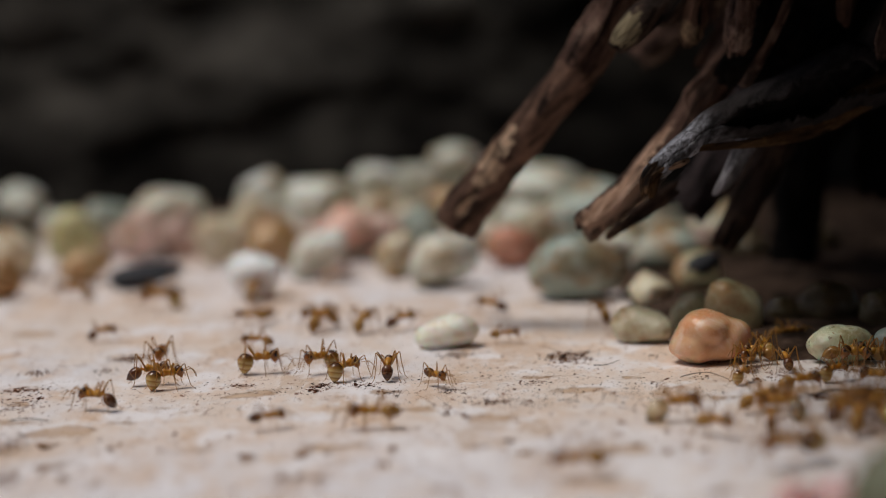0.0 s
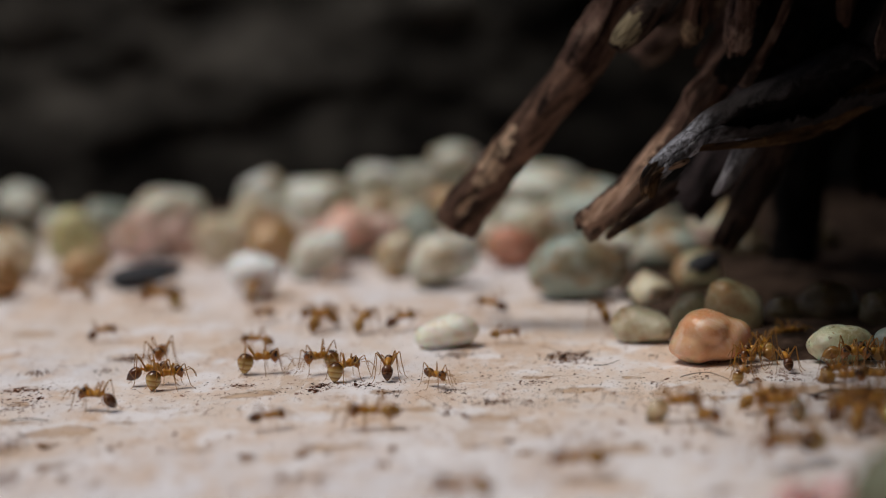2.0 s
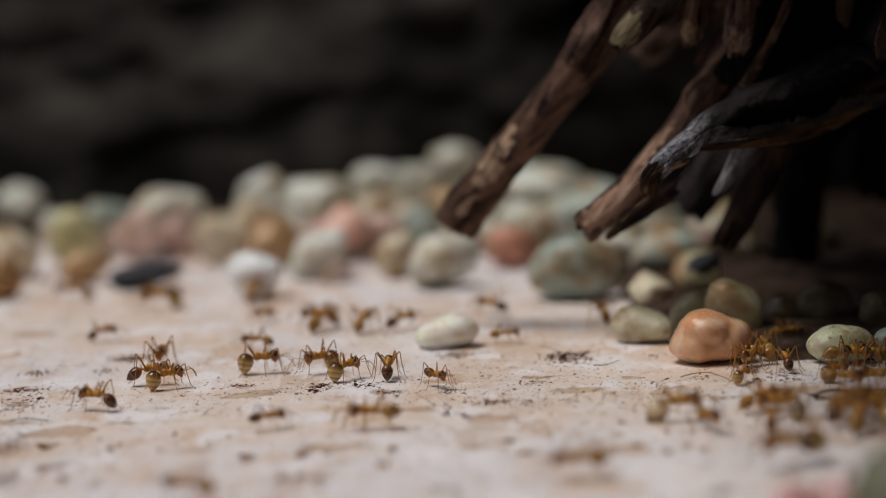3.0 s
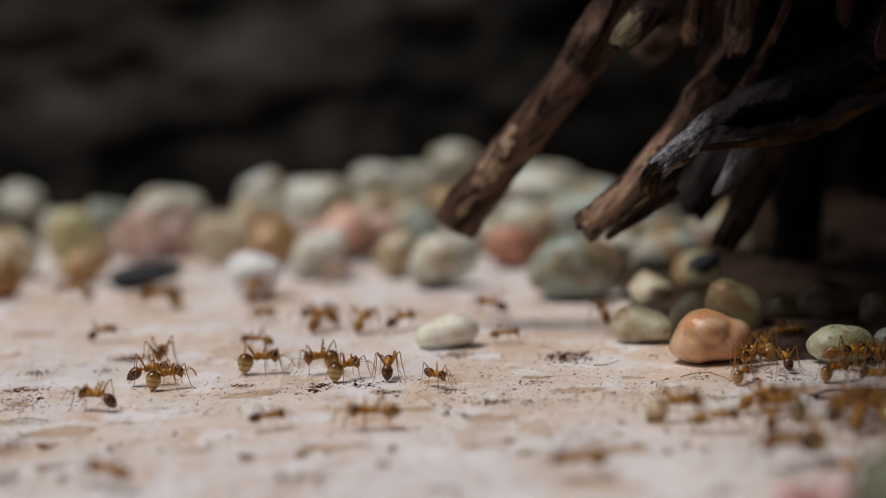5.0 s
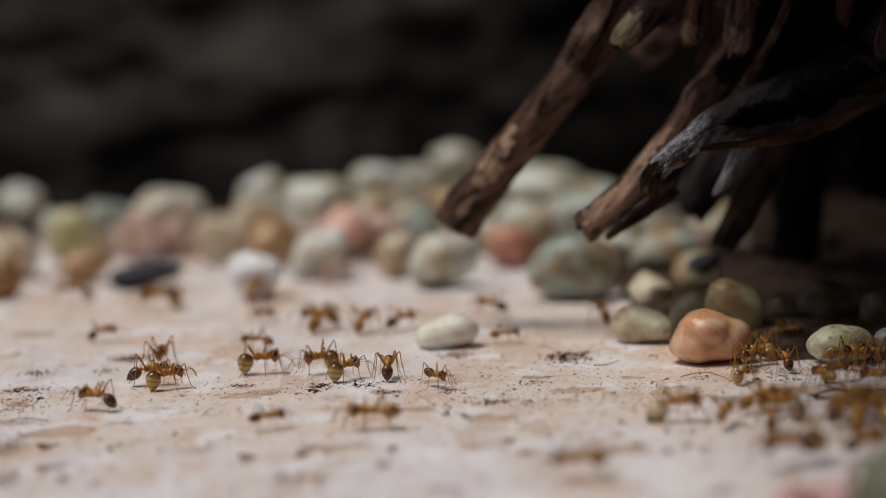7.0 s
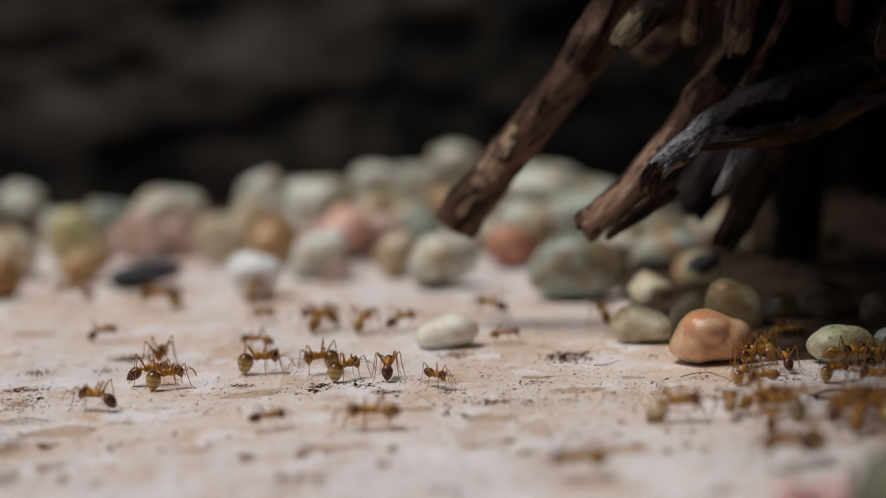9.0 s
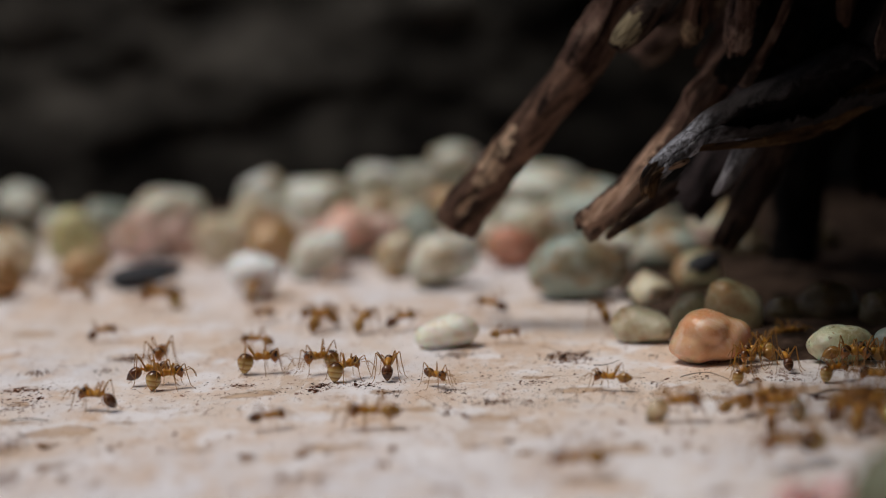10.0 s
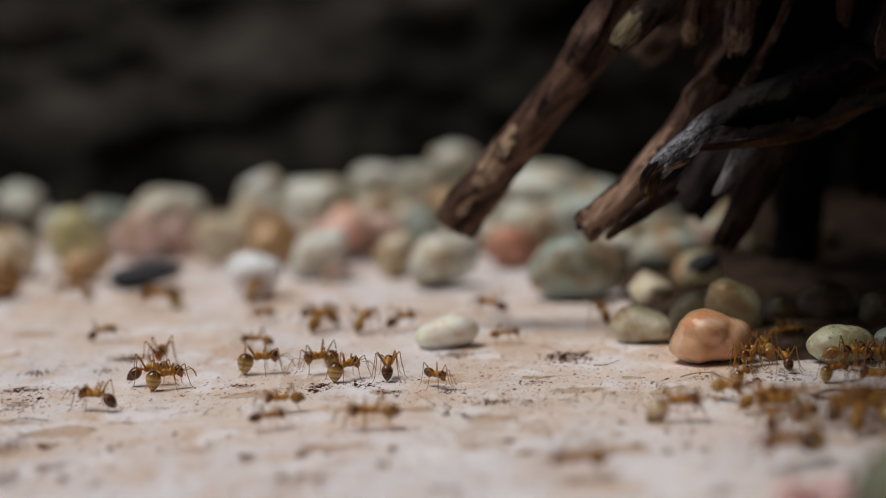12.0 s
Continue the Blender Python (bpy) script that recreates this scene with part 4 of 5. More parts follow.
crumbs("dirt_crumbs", SPOTS_BACK + SPOTS_FRONT + SPOTS_SPARSE + SPOTS_SPECKS, crumb_material(), "dark brown crumbs of soil strewn over the slab")
SPOTS_FLAKES = [
    (-27.7, 158.3, 0.6, 1.0, 3, 1.02), (-16.3, 165.1, 0.8, 1.1, 3, 1.02), (-11.4, 157.3, 2.2, 0.8, 7, 1.10), (-5.2, 161.9, 0.6, 1.0, 3, 1.02),
    (2.2, 166.2, 0.5, 0.9, 2, 0.85), (6.5, 163.3, 1.1, 0.8, 4, 0.94), (14.7, 165.0, 0.6, 0.9, 3, 0.85), (19.5, 170.2, 1.1, 0.9, 4, 0.77),
    (20.1, 147.7, 1.6, 0.7, 7, 1.19), (-34.3, 160.4, 1.2, 1.6, 5, 1.10), (-33.8, 173.9, 2.0, 1.4, 5, 0.85), (-29.4, 171.4, 1.0, 1.2, 3, 0.77),
    (-4.2, 153.4, 12.6, 1.9, 9, 1.02), (-30.2, 159.0, 0.5, 0.8, 2, 0.85), (1.3, 179.9, 1.0, 1.0, 4, 0.77), (4.8, 168.8, 0.5, 0.9, 2, 0.68),
    (15.8, 176.3, 2.9, 2.5, 7, 0.59), (17.2, 162.8, 2.6, 2.5, 5, 0.85), (-23.8, 174.1, 5.9, 3.4, 7, 0.77), (-10.9, 167.5, 5.6, 3.1, 6, 0.77),
    (-33.5, 164.7, 2.8, 2.6, 5, 1.02), (10.1, 170.6, 3.7, 2.3, 5, 0.68), (27.2, 153.2, 2.9, 1.9, 5, 0.85),
]
crumbs("plaster_flakes", SPOTS_FLAKES, flake_material(), "tan brown flakes of loose plaster on the slab")


def fibre(name, pts, radius, label):
    path, _ = spine([(*p, 1) for p in pts], 6)
    path = [Vector((p.x, p.y, p.z + relief(p.x, p.y))) for p in path]
    ob = part(name, tube(path, [radius * (1 - 0.5 * i / len(path)) for i in range(len(path))], 6), BARK)
    return tagged(ob, label, "plant fibre")


fibre("root_fibre", [(22.2, 195.4, 0.1), (23.4, 194.5, 0.5), (24.7, 194.2, 0.6), (25.7, 193.4, 0.4), (26.7, 192.4, 0.1)], 0.045, "thin dark root fibre lying bent on the slab")
fibre("root_fibre", [(14.5, 203.3, 0.1), (15.8, 202.8, 0.2), (17.2, 204.5, 0.3)], 0.05, "fine curved root hair on the slab")
fibre("root_fibre", [(-39.6, 185.6, 0.1), (-37.4, 185.3, 0.2), (-35.7, 183.9, 0.1)], 0.05, "fine pale brown root hair on the slab")

fibre("dry_twig", [(32.6, 183.6, 0.15), (34.4, 184.4, 0.4), (36.4, 184.2, 0.35), (39.5, 184.9, 0.2)], 0.13, "thin dark dry twig lying under the ants")

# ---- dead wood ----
SHRUB = tagged(new("dead_shrub"), "leaning bundle of dry broken branches with peeling dark bark, plus added shading sticks above", "dead wood")


def grain(a, along, off, r):
    """Lumps, ridges along the wood, cracks and small chips, as a factor of the radius."""
    c, s = math.cos(a), math.sin(a)
    ridge = abs(noise.noise(Vector((c * 3.1, s * 3.1, along * 0.16)) + off * 3))
    return (1 + 0.17 * noise.noise(Vector((c * 1.3, s * 1.3, along * 0.22)) + off)
            + 0.08 * noise.noise(Vector((c * 4.5, s * 4.5, along * 0.10)) + off)
            + 0.07 * noise.noise(Vector((c * 7, s * 7, along * 0.8)) + off)
            + 0.04 * noise.noise(Vector((c * 13, s * 13, along * 2.2)) + off)
            - 0.10 * max(0.0, 1 - ridge * 9)
            + 0.07 * max(0.0, min(1.0, 6 * noise.noise(Vector((c * 2.2, s * 2.2, along * 0.33)) + off * 2))))


def settle(name, sections, seg, material, label="", bare=None):
    """Skin the rings in a space whose z runs along the wood; bare: how far each ring point has lost its bark."""
    first = sum((Vector(p) for p in sections[0]), Vector()) / len(sections[0])
    last = sum((Vector(p) for p in sections[-1]), Vector()) / len(sections[-1])
    m = Matrix.Translation(first) @ (last - first).to_track_quat("Z", "Y").to_matrix().to_4x4()
    back = m.inverted()
    bm = bmesh.new()
    rings(bm, [[back @ Vector(p) for p in s] for s in sections], seg)
    ob = part(name, bm, material, SHRUB, label, m)
    if bare:
        peeled = ob.data.attributes.new("peeled", "FLOAT", "POINT")
        peeled.data.foreach_set("value", [v for ring in bare for v in ring])
    return ob


def around(path, i, n):
    """Direction of the wood at i, with the sides towards the viewer and upwards."""
    d = (path[min(i + 1, n)] - path[max(i - 1, 0)]).normalized()
    u = (Vector((0, -1, 0)) - d * d.dot(Vector((0, -1, 0)))).normalized()
    v = u.cross(d)
    if v.z < 0:
        v = -v
    return d, u, v


def stick(name, pts, seed, material=None, patches=(), rough=1.0, torn=1.0, seg=64, per=16):
    """A branch or trunk from its broken tip upwards. patches: places where bark has come off (run, angle, half length, half angle, depth)."""
    path, rad = spine(pts, per)
    n = len(path) - 1
    off = Vector((seed * 3.1, seed * 1.7, 0))
    out, bare, run = [], [], 0.0
    for i, p in enumerate(path):
        run += (p - path[max(i - 1, 0)]).length
        d, u, v = around(path, i, n)
        ring, lost = [], []
        for k in range(seg):
            a = 2 * math.pi * k / seg
            r = rad[i] * (1 + (grain(a, run, off, rad[i]) - 1) * rough)
            q = Vector((math.cos(a) * 2.0, math.sin(a) * 2.0, 7)) + off
            gone = 0.0
            for s0, a0, ds, da, depth in patches:
                turn = (math.degrees(a) - a0 + 180) % 360 - 180
                f = 1 - math.hypot((run - s0) / ds, turn / da) + 0.45 * noise.noise(Vector((q.x * 1.5, q.y * 1.5, run * 0.9))) + 0.25 * noise.noise(Vector((q.x * 5, q.y * 5, run * 2.5)))
                f = min(1.0, max(0.0, f * 2.6))
                r -= depth * max(0.0, f - gone)
                gone = max(gone, f)
            jag = Vector()
            if i < 5 and name != "trunk":
                fade = (1 - i / 5) ** 1.5
                jag = d * (min(rad[i], 1.8) * torn * (0.6 * noise.noise(q) + 0.4 * noise.noise(q * 3) + 0.2 * noise.noise(q * 8)) * fade)
                r *= (0.84, 0.93, 0.97, 0.99, 1.0)[i]
            ring.append((p + (u * math.cos(a) + v * math.sin(a)) * r + jag) * MM)
            lost.append(gone)
        out.append(ring)
        bare.append(lost)
    if name != "trunk":
        core = sum((Vector(q) for q in out[0]), Vector()) / seg
        inward = (path[2] - path[0]).normalized() * rad[0] * 0.5 * MM
        out.insert(0, [core + (Vector(q) - core) * 0.45 + inward for q in out[0]])
        bare.insert(0, [0.2] * seg)
    return settle(name, out, seg, material or BARK, "", bare)


def curl(name, pts, seed, start, end, thick, material=None, label="curled strip of peeling bark", shut=0.0, rough=1.0):
    """A strip of bark rolled round its length from angle start to end (degrees, 0 to the viewer's side, 90 up)."""
    path, rad = spine(pts, 18)
    n, half = len(path) - 1, 30
    off = Vector((seed * 2.3, seed * 4.1, 5))
    out, run = [], 0.0
    for i, p in enumerate(path):
        run += (p - path[max(i - 1, 0)]).length
        d, u, v = around(path, i, n)
        lo = radians(start) + 0.35 * noise.noise(Vector((run * 0.35, 1, 0)) + off) + 0.16 * noise.noise(Vector((run * 2.1, 1, 0)) + off)
        hi = radians(end) + 0.40 * noise.noise(Vector((run * 0.35, 9, 0)) + off) + 0.2 * noise.noise(Vector((run * 1.5, 9, 0)) + off) + 0.1 * noise.noise(Vector((run * 5, 9, 0)) + off)
        if shut:
            f = min(1.0, max(0.0, (i / n - shut) / 0.14))
            gap = (lo + 2 * math.pi - hi) * (1 - f * f * (3 - 2 * f)) * 0.5
            lo, hi = lo - gap * 0.96, hi + gap * 0.96
        ring = []
        for side in (0, 1):
            for k in range(half):
                f = k / (half - 1)
                a = lo + (hi - lo) * (f if side == 0 else 1 - f)
                r = rad[i] * (1 + (grain(a, run, off, rad[i]) - 1) * rough) - (thick * (0.8 + 0.4 * noise.noise(Vector((a * 2, run, 3)))) if side else 0)
                jag = Vector()
                end_near = min(i, n - i)
                if end_near < 3:
                    q = Vector((math.cos(a) * 2.5, math.sin(a) * 2.5, 7)) + off
                    jag = d * rad[i] * (0.9 * noise.noise(q) + 0.5 * noise.noise(q * 3) + 0.25 * noise.noise(q * 7)) * (1, 0.6, 0.3)[end_near]
                ring.append((p + (u * math.cos(a) + v * math.sin(a)) * r + jag) * MM)
        out.append(ring)
    return settle(name, out, half * 2, material or BARK, label)


stick("branch", [(1.6, 231.0, 11.5, 2.63), (3.2, 230.0, 14.1, 2.56), (6.1, 228.7, 17.7, 2.23), (8.8, 227.0, 20.9, 2.22), (11.3, 226.0, 24.0, 2.21), (13.9, 225.0, 27.0, 2.26), (15.7, 224.5, 29.3, 2.31), (18.4, 224.0, 32.9, 2.19), (21.8, 224.0, 37.0, 2.31), (52.0, 230.0, 66.0, 2.7), (92.0, 240.0, 113.0, 3.2)], 0, SMOOTHBARK, ((8.2, 18, 2.4, 36, 0.3), (10.6, 44, 3.2, 34, 0.3), (12.6, 58, 1.4, 15, 0.25), (3.8, 12, 1.9, 15, 0.3)), 0.45, torn=0.45)
curl("bark", [(15.1, 223.6, 29.3, 2.00), (16.1, 223.4, 30.7, 2.12), (17.2, 223.2, 32.6, 2.12), (18.7, 223.2, 35.0, 2.18), (20.2, 223.2, 37.3, 2.24)], 31, -75, 150, 0.35, REDWOOD, "reddish bark peeling from the branch in a ragged collar")
stick("branch", [(18.3, 214.0, 31.1, 0.87), (19.3, 214.3, 32.1, 1.39), (20.9, 215.0, 33.5, 1.57), (23.0, 216.0, 35.0, 1.58), (26.1, 217.0, 36.8, 1.59), (44.0, 226.0, 62.0, 2.2), (90.0, 240.0, 110.0, 2.8)], 16, PALEBARK, ((1.2, 30, 2.8, 100, 0.12),), 0.8)
stick("branch", [(24.6, 256.0, 28.6, 1.67), (27.2, 256.0, 30.5, 2.01), (30.4, 256.0, 32.9, 2.15), (34.0, 256.0, 35.4, 2.15), (37.4, 256.0, 38.0, 2.15), (54.0, 252.0, 64.0, 3.3), (87.0, 240.0, 97.0, 3.8)], 24, REDWOOD, (), 0.5)
curl("bark", [(25.9, 215.0, 31.0, 0.82), (26.2, 215.2, 32.1, 1.28), (26.6, 215.6, 33.5, 1.34), (27.0, 216.0, 35.6, 1.35), (27.2, 216.0, 37.3, 1.35)], 15, -60, 200, 0.35, BROWNBARK, "small curl of brown bark with a torn tan end")
curl("bark", [(30.6, 213.0, 29.8, 0.98), (30.9, 213.0, 31.1, 1.56), (31.1, 213.0, 32.8, 1.67), (31.4, 213.3, 34.8, 1.79), (32.0, 213.6, 37.1, 1.85)], 14, -50, 185, 0.4, REDWOOD, "lit reddish plate of bark standing off the stem")
curl("splinter", [(31.6, 214.5, 26.7, 0.58), (32.6, 214.2, 28.3, 0.58), (33.8, 214.0, 30.4, 0.49), (35.0, 213.8, 32.7, 0.46), (36.1, 213.8, 35.2, 0.46), (36.6, 214.0, 36.9, 0.46)], 32, -80, 120, 0.3, REDWOOD, "thin pale edge of an open bark trough")
# fills the dark hollow of the bark trough, shade put into its colour
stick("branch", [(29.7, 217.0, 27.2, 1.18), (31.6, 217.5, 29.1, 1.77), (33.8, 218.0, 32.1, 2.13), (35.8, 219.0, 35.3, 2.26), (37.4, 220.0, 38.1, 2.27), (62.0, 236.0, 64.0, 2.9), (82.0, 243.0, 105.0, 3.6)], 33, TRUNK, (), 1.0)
stick("branch", [(14.8, 217.5, 12.1, 1.71), (16.9, 218.0, 13.6, 1.65), (19.3, 218.6, 15.4, 1.66), (21.8, 219.5, 17.7, 1.73), (24.7, 220.5, 20.8, 1.67), (27.4, 221.6, 24.3, 1.74), (30.2, 223.0, 27.4, 1.93), (32.7, 225.0, 31.2, 2.07), (34.9, 227.0, 35.3, 2.22), (52.0, 234.0, 64.0, 3.0), (88.0, 250.0, 110.0, 3.4)], 4, REDWOOD, ((3.6, 16, 6.6, 68, 0.25), (11.5, 60, 4.5, 35, 0.2)), 0.7, torn=0.8)
curl("bark", [(17.0, 216.4, 11.3, 0.41), (18.3, 216.5, 12.5, 0.88), (20.0, 216.9, 13.7, 1.12), (21.8, 217.4, 15.0, 1.30), (24.0, 218.0, 16.7, 1.42)], 5, -95, 10, 0.4, BARK, "dark strip of bark along the torn branch")
curl("splinter", [(25.9, 219.0, 25.1, 0.36), (26.5, 219.0, 26.2, 0.47), (27.6, 219.0, 27.2, 0.50), (29.0, 219.4, 28.3, 0.48), (30.5, 220.0, 29.3, 0.36)], 34, -40, 140, 0.3, REDWOOD, "pale lip of split bark")
curl("bark", [(20.4, 204.6, 18.4, 0.83), (21.5, 205.0, 19.2, 1.11), (23.3, 205.8, 20.6, 1.23), (25.3, 206.7, 21.9, 1.34), (27.3, 207.7, 23.1, 1.69), (29.7, 208.8, 23.7, 2.15), (32.7, 210.0, 24.3, 2.73), (37.0, 211.6, 25.2, 3.33), (41.9, 213.2, 27.3, 3.35), (46.3, 214.6, 29.4, 3.49), (62.0, 219.0, 52.0, 3.6), (92.0, 236.0, 88.0, 4.0)], 6, 26, 322, 0.32, FLECKED, "dark rolled bark, split open, with a grey weathered tip", 0.34, 0.25)
stick("splinter", [(20.3, 204.0, 16.7, 0.72), (20.4, 204.0, 17.5, 0.88), (20.6, 204.2, 18.3, 1.00), (21.3, 204.7, 19.0, 0.94), (23.0, 205.6, 20.0, 0.72)], 7, RUST, (), 1.3, torn=1.5)
curl("bark", [(25.6, 206.0, 21.0, 0.34), (28.8, 207.0, 21.1, 0.39), (31.8, 208.2, 21.2, 0.51), (34.9, 209.6, 21.6, 0.80), (38.0, 211.0, 22.5, 1.20), (41.7, 212.6, 24.2, 1.56), (45.5, 214.0, 26.3, 1.74)], 8, -75, 60, 0.3, RUSTBARK, "brown torn rim of hollow bark")
curl("splinter", [(21.6, 204.5, 18.9, 0.22), (22.5, 204.6, 19.3, 0.39), (23.6, 204.9, 19.6, 0.39), (24.5, 205.4, 19.9, 0.22)], 37, -70, 110, 0.15, BROKEN, "torn tan lip under the rolled bark")
stick("branch", [(28.0, 239.0, 11.5, 2.46), (30.1, 238.8, 14.1, 2.59), (32.8, 238.5, 17.6, 2.85), (35.8, 238.3, 21.8, 3.23), (38.4, 238.0, 26.9, 3.48), (40.4, 238.0, 33.9, 3.61), (57.0, 239.0, 64.0, 4.0), (81.0, 240.0, 97.0, 4.6)], 10, PLUMBARK, (), 0.5)
curl("bark", [(28.0, 213.0, 15.6, 0.23), (28.9, 213.6, 16.4, 0.64), (30.0, 214.4, 17.7, 0.87), (31.0, 215.4, 19.0, 0.99), (32.0, 216.6, 20.5, 1.12), (33.1, 218.0, 22.1, 1.18)], 12, -60, 150, 0.35, GREYWOOD, "pale grey splinter of bark")
stick("branch", [(30.3, 224.5, 8.9, 1.34), (32.1, 225.5, 11.6, 1.59), (34.0, 226.8, 14.7, 1.78), (36.2, 228.3, 18.3, 2.04), (38.6, 230.0, 22.8, 2.49), (40.9, 232.0, 28.9, 2.89), (61.0, 237.0, 59.0, 3.6), (82.0, 246.0, 106.0, 4.0)], 11, BARK, (), 0.9)
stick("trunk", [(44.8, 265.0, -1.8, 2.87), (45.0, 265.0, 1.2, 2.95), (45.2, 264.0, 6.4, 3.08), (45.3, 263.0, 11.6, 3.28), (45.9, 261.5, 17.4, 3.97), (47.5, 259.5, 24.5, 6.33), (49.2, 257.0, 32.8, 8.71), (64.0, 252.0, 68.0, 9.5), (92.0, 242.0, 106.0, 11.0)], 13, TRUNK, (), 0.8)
# near-black sticks for the bundle's dark inside, shade put into their colour
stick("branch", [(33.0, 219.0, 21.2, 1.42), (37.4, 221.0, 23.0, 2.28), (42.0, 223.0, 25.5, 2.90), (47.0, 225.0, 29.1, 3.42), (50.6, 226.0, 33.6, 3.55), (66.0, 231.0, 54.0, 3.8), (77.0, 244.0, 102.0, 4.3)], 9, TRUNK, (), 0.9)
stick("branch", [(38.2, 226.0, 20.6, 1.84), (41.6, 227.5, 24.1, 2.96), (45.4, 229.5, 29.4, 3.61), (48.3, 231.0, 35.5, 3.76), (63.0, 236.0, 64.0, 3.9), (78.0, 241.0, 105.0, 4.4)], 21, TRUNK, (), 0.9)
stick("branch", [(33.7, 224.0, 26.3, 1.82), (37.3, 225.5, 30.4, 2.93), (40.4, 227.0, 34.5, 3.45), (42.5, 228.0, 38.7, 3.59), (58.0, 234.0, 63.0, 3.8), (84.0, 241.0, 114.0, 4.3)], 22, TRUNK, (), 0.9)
stick("branch", [(28.5, 226.0, 28.2, 0.92), (31.5, 227.0, 31.7, 1.48), (32.9, 228.0, 34.2, 1.73), (34.3, 229.0, 36.9, 1.86), (53.0, 237.0, 63.0, 2.2), (86.0, 244.0, 97.0, 2.6)], 18, BROWNBARK, (), 0.9)
curl("bark", [(44.6, 209.0, 28.9, 0.57), (45.2, 209.3, 30.4, 1.25), (46.1, 210.0, 32.6, 1.48), (47.0, 211.0, 34.8, 1.60)], 19, -60, 200, 0.35, REDWOOD, "pale brown curl of bark with a thin rim")
curl("bark", [(41.7, 213.0, 32.3, 0.40), (41.7, 213.2, 33.3, 0.75), (42.0, 213.5, 34.7, 1.04), (42.6, 214.0, 36.4, 1.16)], 20, -60, 200, 0.35, BROWNBARK)
# thick limb added at the right edge, deep shade put into its colour
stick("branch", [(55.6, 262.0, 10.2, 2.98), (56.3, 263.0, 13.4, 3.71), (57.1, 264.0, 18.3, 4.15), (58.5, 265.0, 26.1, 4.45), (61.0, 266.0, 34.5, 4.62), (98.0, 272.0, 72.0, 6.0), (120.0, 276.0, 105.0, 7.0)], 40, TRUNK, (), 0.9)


def shade_sticks(count):
    """Unseen sticks added for shade: they fan from a neck and overhang the slab."""
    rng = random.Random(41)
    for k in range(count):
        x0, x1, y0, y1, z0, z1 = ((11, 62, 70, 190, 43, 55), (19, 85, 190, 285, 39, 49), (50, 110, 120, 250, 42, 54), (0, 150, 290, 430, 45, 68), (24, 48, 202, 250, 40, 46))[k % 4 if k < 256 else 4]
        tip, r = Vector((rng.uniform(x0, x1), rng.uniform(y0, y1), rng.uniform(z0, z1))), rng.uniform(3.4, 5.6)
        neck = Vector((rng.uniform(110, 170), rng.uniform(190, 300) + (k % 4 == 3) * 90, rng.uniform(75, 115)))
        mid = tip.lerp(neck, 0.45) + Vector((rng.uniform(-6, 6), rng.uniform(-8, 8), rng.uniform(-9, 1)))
        # these share the branch name but are added light blockers
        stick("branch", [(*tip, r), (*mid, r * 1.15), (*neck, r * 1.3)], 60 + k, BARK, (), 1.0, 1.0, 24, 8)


shade_sticks(284)


# ---- ants ----
def leg(hip, foot, lift, top):
    """One leg from hip to foot: the thigh, with shin and foot hung on it."""
    d = foot - hip
    flat = Vector((d.x, d.y, 0))
    knee = flat * 0.52 + Vector((0, 0, lift))
    ankle = flat * 0.80 + Vector((0, 0, d.z + 0.38))
    toe = Vector((d.x, d.y, d.z))
    thigh = part("leg", tube([flat * 0.04, flat * 0.10 + Vector((0, 0, 0.05)), knee * 0.5 + flat * 0.03, knee * 0.93, knee + flat * 0.03],
                             [0.11, 0.105, 0.085, 0.058, 0.045], 7), LEGC, top, m=Matrix.Translation(hip * MM))
    part("shin", tube([knee, knee + flat * 0.05, knee.lerp(ankle, 0.5), ankle], [0.042, 0.048, 0.043, 0.032], 6), LEGC, thigh)
    part("foot", tube([ankle, ankle.lerp(toe, 0.6) + Vector((0, 0, -0.03)), toe], [0.036, 0.028, 0.02], 6), LEGC, thigh)
    return thigh


